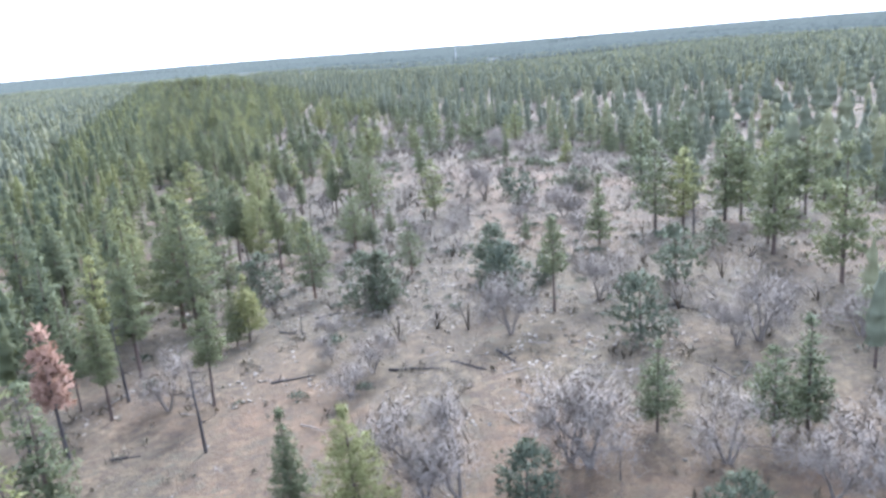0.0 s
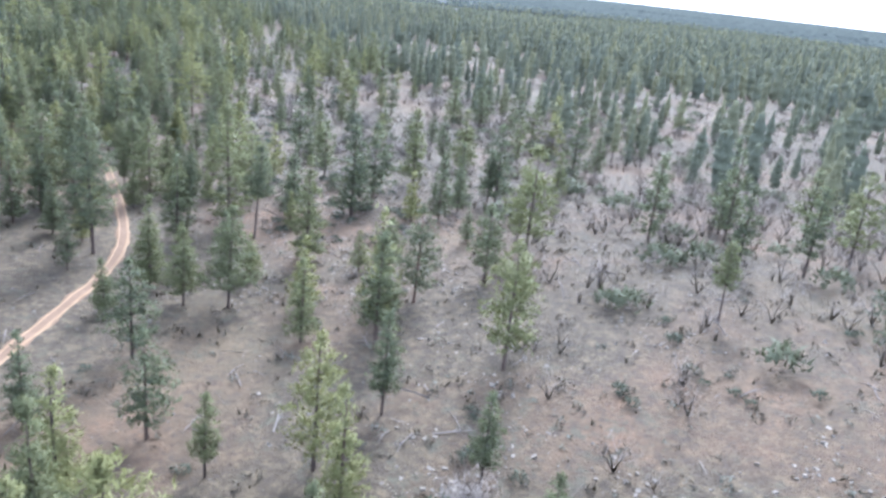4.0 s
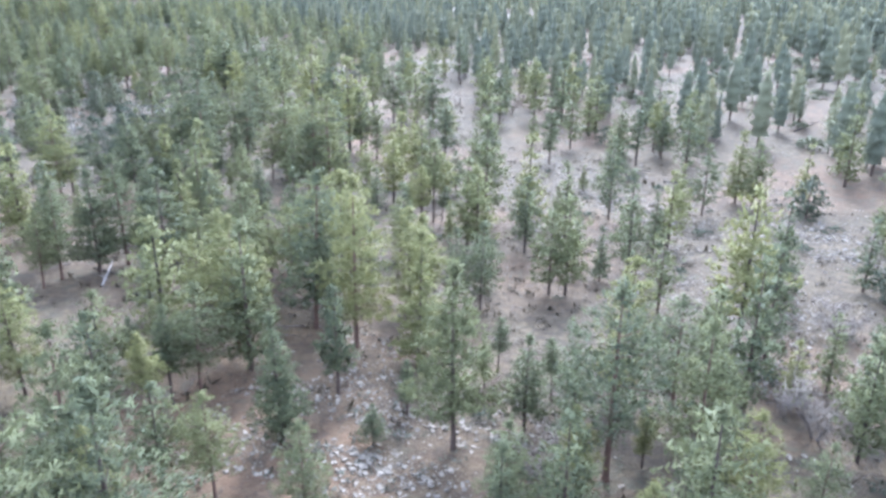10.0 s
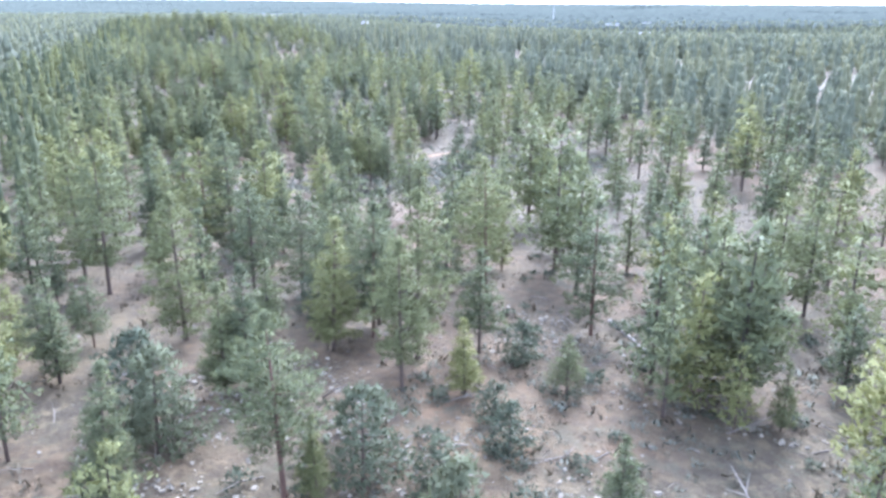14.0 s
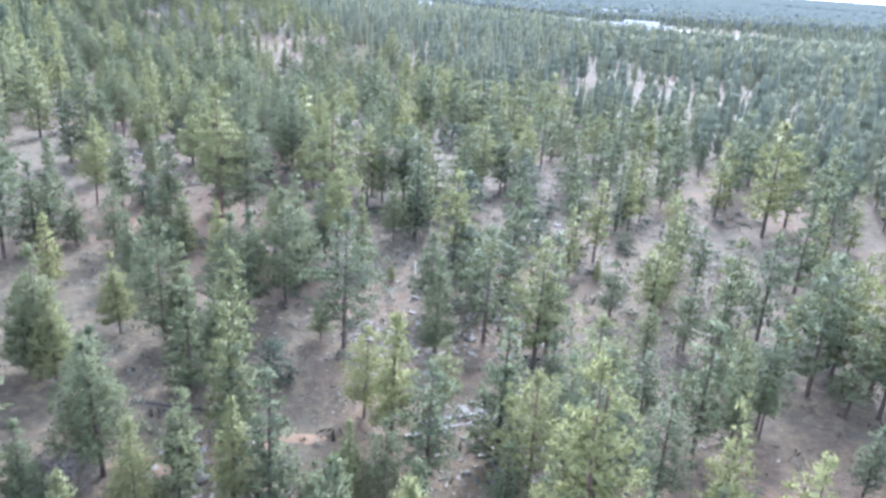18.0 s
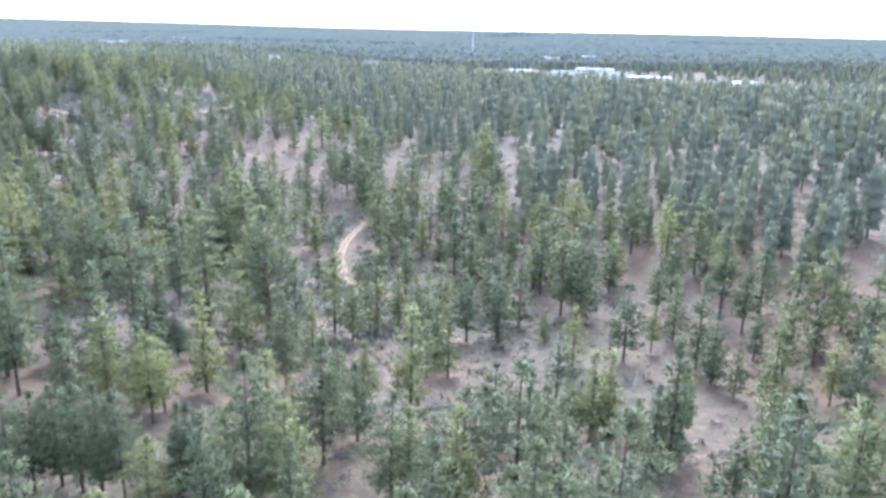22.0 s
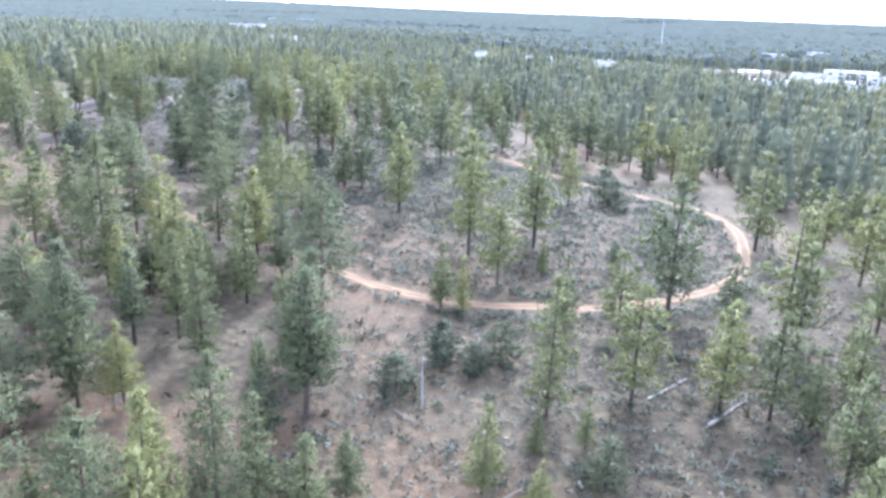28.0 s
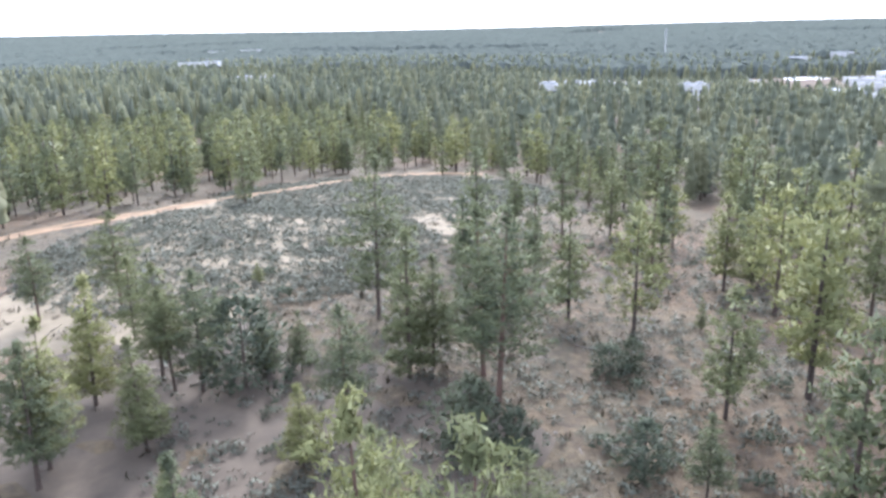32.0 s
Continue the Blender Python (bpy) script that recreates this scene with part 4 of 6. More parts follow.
plant("cone", [(-6.0, 750.2, 9.4), (7.2, 751.6, 7.7), (-7.4, 752.3, 12.5), (-8.3, 753.4, 8.5), (17.8, 754.1, 4.4), (4.7, 756.3, 10.2), (30.5, 756.4, 9.9), (-0.8, 759.0, 8.8), (9.6, 760.5, 11.7), (11.9, 762.0, 11.1), (29.3, 765.4, 2.7), (26.9, 769.3, 9.7), (19.3, 769.6, 10.1), (0.4, 770.0, 7.8), (14.3, 771.7, 5.6), (10.2, 772.1, 8.3), (23.0, 772.5, 9.8), (17.1, 773.7, 9.8), (5.1, 774.2, 5.9), (6.9, 776.2, 9.2), (33.6, 777.1, 8.8), (20.8, 778.3, 4.7), (3.4, 779.8, 7.6), (-5.0, 781.2, 6.8), (5.3, 781.3, 6.8)])
plant("column", [(46.3, 726.6, 8.7), (50.2, 727.1, 6.7), (23.6, 769.2, 12.6)])
plant("dome", [(6.3, 708.7, 15.8), (12.0, 713.6, 14.4), (24.4, 716.2, 18.0), (26.2, 718.4, 17.2), (36.0, 723.2, 9.9), (26.5, 726.3, 11.5), (30.3, 727.1, 11.8), (16.0, 728.9, 7.6), (34.5, 730.4, 13.0), (18.0, 740.1, 8.6), (-3.6, 742.3, 10.2), (19.6, 752.0, 14.5), (3.1, 755.5, 13.3), (15.8, 761.3, 13.6), (-0.7, 778.0, 8.9), (26.7, 782.9, 18.0), (15.8, 786.0, 14.3), (12.6, 787.2, 18.0)])
plant("bush", [(63.0, 690.3, 4.9), (74.3, 696.3, 4.0), (66.3, 696.6, 3.9), (11.8, 748.1, 4.0), (39.3, 766.5, 6.2), (65.2, 768.6, 3.1), (52.0, 771.9, 5.9), (47.3, 783.8, 7.5), (62.2, 784.3, 2.8), (66.3, 784.4, 3.5), (61.1, 788.2, 3.6)])
plant("bare", [(-4.6, 736.4, 4.2)])
grove("cone", [(40.8, 691.5, 8.7), (45.9, 694.7, 8.1), (39.8, 696.0, 11.7), (35.1, 696.7, 10.0), (49.3, 696.8, 12.3), (37.9, 697.8, 11.3), (73.9, 705.9, 8.6), (64.6, 706.2, 7.0), (43.9, 708.0, 10.9), (35.7, 716.8, 6.1), (59.5, 718.6, 7.5), (41.8, 719.2, 3.0), (97.1, 727.6, 8.1), (82.8, 732.9, 12.4), (55.2, 760.4, 3.8), (41.5, 772.5, 8.0), (37.2, 778.4, 13.1)])
grove("dome", [(90.4, 710.9, 16.1), (77.5, 715.9, 11.6), (52.6, 718.3, 6.5), (61.1, 727.2, 10.5), (43.4, 727.6, 12.2), (51.3, 728.5, 10.7), (66.8, 729.4, 15.5), (60.6, 731.4, 14.8), (40.7, 731.8, 7.8), (52.0, 732.1, 7.1), (68.9, 738.4, 11.2), (48.7, 741.8, 6.5), (54.5, 742.6, 8.5), (36.8, 743.9, 13.8), (65.5, 747.9, 9.9), (55.9, 750.4, 9.1), (51.2, 751.6, 7.0), (41.1, 758.1, 6.6), (38.8, 759.9, 8.5), (36.4, 760.9, 6.5), (70.1, 762.5, 9.7), (91.1, 768.9, 18.0), (99.3, 772.3, 14.8), (77.1, 773.1, 7.4), (75.4, 782.4, 10.7), (83.8, 784.6, 9.8), (48.7, 788.7, 9.4), (40.6, 789.6, 12.5)])
# the long stand
plant("cone", [(15.8, 806.4, 8.1), (13.9, 809.6, 7.4), (11.4, 810.7, 10.2), (26.6, 814.4, 10.7), (20.7, 816.4, 3.1), (10.2, 820.2, 4.0), (5.0, 820.9, 6.1), (4.1, 823.9, 6.5), (10.8, 829.3, 4.5), (22.3, 832.1, 5.3), (18.0, 836.2, 5.0), (21.5, 837.1, 5.0), (24.9, 840.9, 10.3), (10.8, 843.6, 10.7), (25.3, 844.4, 7.2), (7.7, 850.1, 8.9), (10.3, 852.3, 7.5), (1.0, 857.7, 9.2), (4.9, 858.4, 3.9), (6.8, 861.8, 9.3), (18.4, 863.6, 12.1), (4.7, 865.5, 7.1), (11.4, 867.3, 6.7), (-1.6, 871.9, 7.5), (11.2, 891.4, 7.9), (10.5, 892.7, 7.6), (22.0, 892.8, 11.2), (26.6, 896.0, 7.8)])
plant("column", [(12.4, 840.6, 5.8), (38.8, 844.5, 6.4), (45.4, 880.5, 7.5), (53.5, 882.3, 9.2)])
plant("dome", [(-2.6, 794.5, 11.6), (36.4, 795.2, 14.1), (32.4, 796.6, 10.4), (26.3, 797.0, 8.4), (27.7, 797.6, 7.8), (16.8, 802.1, 9.1), (18.7, 803.8, 12.2), (26.0, 804.0, 13.9), (26.2, 805.9, 13.2), (29.0, 806.2, 9.5), (-3.4, 815.1, 14.7), (-1.6, 815.4, 11.0), (28.3, 819.6, 10.4), (20.6, 821.1, 12.1), (35.1, 823.8, 10.6), (20.1, 823.9, 10.8), (28.3, 825.4, 12.6), (33.9, 826.2, 10.0), (25.8, 828.5, 8.6), (1.9, 831.0, 13.4), (-3.8, 831.2, 10.2), (14.3, 833.0, 10.9), (0.6, 835.8, 12.5), (15.2, 840.4, 6.7), (3.9, 840.5, 7.3), (33.0, 842.1, 10.9), (1.8, 842.9, 8.8), (15.6, 845.7, 8.5), (15.3, 846.7, 7.7), (30.2, 847.3, 8.6)])
plant("dome", [(23.4, 858.2, 6.5), (-0.4, 858.6, 11.4), (26.8, 864.6, 15.0), (22.0, 865.1, 13.6), (20.3, 873.1, 11.0), (3.3, 878.2, 9.4), (27.3, 880.0, 10.9), (23.5, 880.8, 9.4), (3.2, 881.9, 7.3), (26.3, 882.3, 8.0), (23.5, 883.5, 9.7), (-0.3, 883.9, 9.7), (-1.3, 884.5, 7.3), (13.7, 885.7, 13.3), (12.8, 888.7, 8.2), (7.5, 889.7, 6.7), (6.6, 893.7, 8.8), (5.2, 894.5, 9.6), (4.0, 896.0, 8.8), (2.8, 897.6, 8.5), (0.9, 897.6, 8.3), (-0.5, 899.3, 8.0)])
plant("bush", [(3.8, 792.9, 5.0), (62.2, 793.6, 7.5), (72.2, 794.0, 6.2), (31.4, 798.5, 5.4), (21.8, 804.2, 4.1), (41.5, 810.5, 3.3), (6.6, 816.7, 3.3), (72.3, 828.1, 5.3), (67.5, 828.3, 5.9), (65.0, 829.7, 5.9), (48.2, 843.5, 2.3), (23.1, 843.6, 3.3), (22.2, 846.9, 5.8)])
plant("bare", [(5.3, 809.2, 4.3), (6.7, 843.9, 3.4)])
grove("cone", [(92.6, 811.7, 5.7), (52.5, 813.4, 7.8), (108.0, 820.6, 11.4), (36.4, 833.5, 4.2), (36.0, 836.4, 5.7), (53.1, 837.3, 8.3), (40.7, 844.9, 10.6), (39.8, 878.3, 4.1), (49.4, 880.0, 12.4), (48.0, 880.6, 8.2), (47.3, 887.9, 9.4), (49.9, 888.4, 9.0), (72.6, 894.4, 9.4)])
grove("dome", [(36.8, 791.6, 9.3), (40.5, 792.3, 12.1), (112.3, 794.2, 11.6), (51.9, 794.5, 11.6), (59.5, 796.5, 9.9), (83.3, 802.4, 9.6), (70.9, 808.4, 8.2), (63.3, 810.9, 9.3), (91.9, 817.1, 9.7), (86.1, 818.6, 9.6), (39.7, 821.5, 9.2), (47.4, 822.8, 9.1), (89.9, 828.1, 9.7), (81.6, 831.2, 9.6), (55.7, 833.1, 8.4), (57.0, 837.3, 7.2), (66.6, 838.0, 6.5), (80.9, 843.9, 8.1), (68.6, 851.5, 17.0), (81.5, 852.8, 8.7), (60.3, 853.8, 11.1), (56.3, 855.8, 15.9), (68.7, 856.0, 15.7), (104.2, 861.6, 11.0), (39.9, 862.9, 14.0), (48.7, 863.6, 12.6), (95.7, 866.1, 11.8), (54.1, 866.6, 10.2), (50.4, 871.4, 10.4), (48.2, 872.4, 6.5)])
grove("dome", [(55.9, 873.2, 8.5), (83.3, 877.8, 14.7), (77.5, 882.4, 8.1), (39.7, 885.4, 7.6), (93.3, 887.6, 11.3), (45.2, 888.8, 6.5), (41.5, 890.2, 7.6), (80.9, 890.7, 10.2), (38.4, 891.4, 8.1), (92.3, 893.8, 14.1), (83.3, 896.5, 6.5)])
# the bend of the track
plant("cone", [(27.4, 901.6, 8.9), (30.9, 903.8, 7.4), (25.4, 911.0, 10.8), (17.3, 924.4, 6.4), (5.7, 926.8, 7.4), (15.9, 927.2, 8.9), (0.5, 943.1, 9.9), (-0.4, 943.8, 8.6), (23.3, 950.0, 11.9), (14.5, 954.7, 13.0), (22.3, 957.0, 5.6), (4.7, 961.4, 10.6), (13.1, 962.8, 9.0), (25.3, 979.3, 6.5), (-4.0, 982.7, 5.1), (28.9, 983.1, 13.9), (18.5, 984.6, 6.5), (-0.5, 993.7, 9.5), (13.2, 999.5, 8.6), (18.6, 999.5, 8.1)])
plant("column", [(94.8, 958.4, 10.5), (95.9, 962.7, 7.9), (6.8, 967.0, 11.0), (100.0, 996.7, 9.7)])
plant("dome", [(11.1, 906.6, 8.9), (12.6, 908.9, 7.5), (11.0, 911.1, 8.7), (29.4, 927.2, 18.0), (13.9, 930.3, 15.8), (30.3, 931.3, 17.8), (-4.3, 931.5, 15.2), (1.7, 931.7, 15.6), (24.0, 936.4, 18.0), (7.5, 945.6, 9.3), (11.6, 951.7, 16.6), (27.3, 957.0, 10.3), (8.7, 957.9, 15.0), (17.6, 962.2, 14.5), (-3.2, 962.3, 10.5), (3.1, 963.0, 16.6), (16.0, 963.2, 11.2), (-6.6, 972.5, 10.2), (8.5, 973.9, 16.0), (34.4, 974.2, 17.4), (12.9, 977.7, 11.3), (25.0, 987.2, 14.1), (2.7, 988.4, 12.2), (-5.0, 991.2, 11.4), (7.3, 997.0, 9.8), (2.6, 999.6, 10.1), (23.3, 1004.1, 14.1), (27.8, 1011.0, 16.3), (6.2, 1016.4, 12.5), (10.1, 1018.7, 12.1)])
plant("dome", [(23.1, 1034.1, 16.7), (29.2, 1042.8, 18.0), (5.0, 1047.9, 10.6)])
plant("bush", [(62.4, 967.4, 4.5), (63.3, 989.9, 5.8), (68.8, 994.9, 4.4)])
grove("cone", [(46.4, 915.1, 8.6), (66.5, 918.6, 5.1), (67.3, 934.0, 9.5), (51.4, 934.5, 8.8), (83.3, 942.7, 11.6), (85.7, 943.5, 11.0), (71.6, 945.4, 14.5), (59.6, 956.7, 11.3), (94.0, 963.9, 9.9), (77.0, 965.2, 8.8), (68.3, 968.5, 6.3), (77.4, 972.4, 10.5), (36.4, 974.1, 14.5), (77.4, 982.0, 13.6), (58.0, 983.3, 10.1), (35.1, 993.2, 9.7), (43.5, 994.5, 12.0), (95.6, 994.7, 12.2), (57.1, 1007.2, 11.3), (42.4, 1017.9, 11.0), (38.0, 1020.0, 9.2)])
grove("dome", [(70.0, 906.4, 11.0), (102.0, 917.4, 11.5), (59.7, 920.4, 8.7), (56.4, 923.5, 10.0), (77.5, 923.7, 15.8), (53.1, 925.3, 11.2), (40.5, 927.0, 8.3), (77.5, 928.1, 14.3), (52.3, 930.4, 8.5), (82.9, 930.4, 12.8), (93.5, 933.3, 9.7), (107.1, 942.8, 14.2), (79.0, 944.7, 6.7), (100.7, 952.0, 14.8), (53.5, 952.4, 6.5), (38.1, 955.6, 11.5), (92.1, 974.4, 10.7), (68.9, 975.7, 15.9), (86.5, 976.3, 14.2), (41.4, 977.6, 18.0), (108.2, 989.8, 13.1), (78.0, 996.9, 12.3), (85.8, 997.1, 13.0), (110.8, 1000.1, 17.8), (51.8, 1001.0, 15.9), (82.6, 1010.9, 13.9), (50.8, 1013.6, 11.0), (82.1, 1020.5, 15.6)])
plant("dome", [(-1.3, 1064.6, 14.6), (38.1, 1048.9, 12.4), (56.6, 1049.2, 13.0)])
plant("cone", [(0.2, 1064.7, 12.8), (7.3, 1065.6, 11.8), (21.3, 1062.1, 7.4), (24.6, 1059.4, 7.1), (27.1, 1053.5, 6.7), (22.0, 1054.9, 4.3), (53.1, 1076.8, 11.7), (60.5, 1056.5, 12.0), (56.4, 1040.4, 8.0), (32.6, 1051.2, 5.4), (16.6, 1057.1, 4.7)])
# the sage loop
plant("cone", [(31.2, 1072.1, 4.7), (18.4, 1075.9, 14.4), (26.5, 1088.2, 4.1), (18.1, 1090.0, 6.5), (-0.5, 1091.2, 6.9), (15.4, 1092.2, 7.0), (9.5, 1095.7, 8.8), (-0.0, 1099.8, 3.3), (-2.3, 1099.9, 2.8), (-6.1, 1102.6, 13.1), (26.8, 1104.0, 5.1), (1.6, 1106.1, 14.2), (24.5, 1108.2, 7.5), (14.6, 1110.1, 6.4), (30.7, 1110.9, 4.1), (-5.3, 1116.0, 5.6), (2.2, 1117.6, 8.2), (1.2, 1129.4, 8.3), (16.0, 1129.9, 10.1), (12.8, 1130.0, 4.5), (-2.8, 1132.9, 14.4), (18.4, 1144.2, 5.0), (11.3, 1149.1, 6.6), (8.2, 1150.7, 12.7), (20.3, 1152.4, 10.9), (11.0, 1152.8, 9.1), (5.3, 1152.8, 7.9), (-4.1, 1155.7, 3.1), (18.6, 1158.1, 12.4), (18.4, 1160.2, 11.2)])
plant("cone", [(28.3, 1166.8, 8.2), (-4.8, 1173.2, 4.8)])
plant("column", [(-5.9, 1091.4, 7.9), (-5.3, 1092.6, 6.8), (28.8, 1161.5, 9.4)])
plant("dome", [(9.6, 1073.9, 10.0), (6.9, 1074.7, 8.2), (15.5, 1076.8, 13.0), (-0.4, 1076.9, 8.0), (13.0, 1077.5, 13.3), (-2.1, 1086.5, 10.3), (2.2, 1088.2, 11.9), (2.5, 1095.5, 8.3), (-1.8, 1105.6, 13.8), (5.9, 1109.9, 13.9), (-9.0, 1113.3, 16.3), (-2.2, 1114.8, 9.4), (34.6, 1115.4, 13.1), (15.9, 1125.2, 13.9), (-7.4, 1129.9, 10.4), (8.6, 1135.0, 10.2), (-6.1, 1142.4, 13.2), (22.6, 1143.3, 14.7), (1.3, 1157.3, 17.4), (15.5, 1168.2, 13.0), (24.3, 1168.8, 13.7), (-6.5, 1169.2, 14.0), (5.5, 1173.3, 15.5), (28.7, 1175.2, 10.0), (17.8, 1180.0, 12.4)])
plant("bush", [(39.9, 1068.0, 3.2), (36.8, 1079.4, 5.8), (25.8, 1080.0, 2.2), (85.8, 1083.8, 4.5), (80.2, 1085.3, 4.4), (30.1, 1086.9, 4.4), (40.2, 1093.9, 2.2), (30.7, 1098.3, 1.4), (46.7, 1101.6, 2.0), (33.6, 1105.3, 4.4), (11.4, 1113.2, 2.9), (23.7, 1123.6, 3.9), (31.8, 1123.7, 3.5), (35.1, 1124.7, 4.5), (29.7, 1126.8, 4.7), (63.2, 1144.4, 2.3), (78.2, 1164.4, 5.1), (79.1, 1168.7, 6.0)])
plant("pale", [(24.8, 1120.2, 6.0)])
grove("cone", [(54.6, 1069.9, 6.9), (62.4, 1073.0, 6.8), (49.9, 1087.1, 11.5), (76.7, 1091.4, 7.5), (99.1, 1095.7, 5.9), (54.8, 1104.9, 8.0), (64.7, 1109.0, 8.2), (35.0, 1110.0, 4.6), (44.9, 1128.6, 8.3), (87.8, 1134.3, 9.5), (36.5, 1136.2, 6.6), (34.9, 1138.4, 7.8), (59.5, 1139.5, 4.7), (50.9, 1142.7, 4.7), (52.6, 1156.2, 4.2), (101.1, 1173.0, 11.7)])
grove("dome", [(48.3, 1069.3, 15.2), (63.4, 1077.7, 6.5), (50.0, 1077.9, 6.5), (42.8, 1085.1, 8.0), (56.1, 1085.8, 7.3), (66.2, 1088.6, 9.3), (44.2, 1091.6, 9.1), (63.6, 1094.6, 6.7), (51.0, 1095.9, 7.6), (60.4, 1097.9, 12.2), (51.3, 1098.4, 9.7), (79.3, 1100.1, 13.5), (52.8, 1107.5, 10.2), (49.4, 1110.1, 10.6), (85.3, 1112.3, 12.9), (42.5, 1113.8, 11.6), (95.3, 1113.9, 8.9), (77.5, 1115.7, 10.4), (86.5, 1118.1, 13.5), (60.0, 1120.2, 9.4), (49.6, 1125.4, 9.4), (89.3, 1127.0, 12.0), (58.0, 1127.4, 15.9), (95.4, 1137.9, 10.1), (43.9, 1141.6, 13.3), (86.2, 1141.8, 14.3), (108.4, 1143.8, 9.1), (55.0, 1151.6, 14.9), (45.2, 1152.1, 16.4), (71.0, 1167.2, 9.9)])
grove("dome", [(43.0, 1171.6, 13.7), (56.4, 1173.8, 15.4)])
# the meadow edge
plant("cone", [(25.5, 1184.0, 13.3), (7.9, 1187.2, 5.2), (34.5, 1192.5, 6.5), (28.5, 1194.2, 9.5), (19.5, 1202.1, 7.0), (18.7, 1205.4, 13.7), (5.1, 1205.9, 6.3), (15.2, 1206.1, 13.3), (1.8, 1212.4, 7.5), (23.1, 1225.6, 7.2), (17.2, 1227.1, 5.7), (-1.0, 1233.4, 6.3), (33.2, 1242.7, 5.9), (4.8, 1249.8, 9.2), (5.4, 1257.5, 3.7), (13.9, 1258.2, 5.9), (25.2, 1265.0, 12.1), (27.8, 1265.8, 9.5), (5.7, 1265.9, 8.3), (-0.1, 1267.8, 10.5), (18.4, 1270.4, 5.3), (15.8, 1271.6, 5.2), (3.6, 1274.7, 10.5), (14.7, 1280.2, 4.7), (22.1, 1293.1, 2.5)])
plant("column", [(37.9, 1219.7, 14.3), (44.9, 1230.3, 11.1), (9.1, 1273.1, 8.7)])
plant("dome", [(18.6, 1190.9, 18.0), (3.9, 1192.9, 14.1), (22.8, 1196.5, 15.0), (6.7, 1203.3, 11.2), (23.1, 1211.6, 10.2), (19.1, 1213.8, 9.0), (16.9, 1221.2, 8.4), (35.1, 1226.5, 15.0), (-4.6, 1226.7, 15.6), (35.6, 1229.1, 14.4), (10.7, 1232.1, 17.6), (8.7, 1235.6, 17.3), (-5.2, 1239.2, 14.1), (21.2, 1244.0, 6.5), (13.7, 1247.7, 8.4), (-3.3, 1250.0, 6.5), (29.1, 1258.5, 14.7), (18.0, 1260.2, 9.4), (30.4, 1262.5, 14.1), (-0.9, 1265.9, 10.0), (10.9, 1271.7, 9.9), (8.7, 1275.6, 9.8), (28.5, 1277.3, 15.4), (8.2, 1285.3, 7.9), (8.6, 1295.4, 9.9), (1.2, 1296.6, 8.8)])
plant("bush", [(40.6, 1192.3, 2.2), (44.1, 1192.8, 2.9), (41.0, 1194.4, 2.0), (54.3, 1197.2, 2.5), (33.5, 1200.4, 2.7), (39.2, 1201.2, 3.8), (48.9, 1202.9, 3.1), (-1.2, 1216.3, 7.5), (26.7, 1225.6, 4.7), (-0.5, 1230.9, 6.1), (20.0, 1237.5, 3.6), (18.2, 1245.0, 3.9), (32.0, 1246.6, 3.9), (25.6, 1251.7, 4.0), (23.5, 1253.7, 5.8), (39.3, 1257.8, 2.9), (41.5, 1257.8, 2.9), (13.9, 1270.7, 7.5), (38.6, 1272.6, 4.3)])
plant("bare", [(37.0, 1205.1, 3.5), (12.3, 1223.1, 3.7), (6.5, 1225.8, 4.4)])
grove("cone", [(100.8, 1183.3, 7.2), (83.9, 1187.3, 8.7), (39.4, 1187.6, 12.7), (92.8, 1207.8, 11.9), (56.3, 1224.5, 9.3), (64.8, 1224.7, 9.3), (62.8, 1227.5, 11.5), (69.9, 1248.2, 8.8), (53.7, 1261.4, 3.3), (70.7, 1269.2, 8.4), (43.0, 1276.3, 7.4), (62.8, 1282.0, 3.5), (50.2, 1282.1, 9.7), (44.1, 1287.4, 8.5), (52.8, 1298.5, 6.1)])
grove("dome", [(41.7, 1185.1, 11.7), (50.0, 1187.6, 18.0), (63.1, 1200.3, 14.3), (69.2, 1208.1, 9.7), (90.6, 1208.4, 13.4), (41.2, 1209.3, 18.0), (82.8, 1210.8, 9.4), (45.1, 1213.0, 16.4), (64.9, 1213.1, 12.3), (62.4, 1218.0, 8.5), (49.6, 1226.0, 11.4), (40.6, 1232.5, 13.1), (89.1, 1233.0, 12.7), (36.9, 1236.2, 13.4), (101.4, 1247.0, 15.8), (50.4, 1248.0, 16.2), (42.1, 1248.8, 10.0), (87.0, 1256.4, 9.3), (72.7, 1256.6, 12.1), (106.1, 1257.3, 11.0), (69.6, 1260.0, 11.2), (65.7, 1268.9, 10.6), (44.2, 1268.9, 10.9), (70.4, 1291.9, 10.8), (93.0, 1305.6, 16.3)])
for _, tree in [t for models in (FINE_MODELS, MODELS, LEAN_MODELS) for kind in models for t in models[kind]]:
    for ob in (*tree.children_recursive, tree):
        bpy.data.objects.remove(ob)


# ---- the forest beyond: stands too many to count ----
def line_distance(x, y, pts):
    best = np.full(np.shape(x), 1e9)
    for (ax, ay), (bx, by) in zip(pts, pts[1:]):
        t = np.clip(((x - ax) * (bx - ax) + (y - ay) * (by - ay)) / ((bx - ax) ** 2 + (by - ay) ** 2 + 1e-9), 0, 1)
        best = np.minimum(best, np.hypot(x - ax - t * (bx - ax), y - ay - t * (by - ay)))
    return best


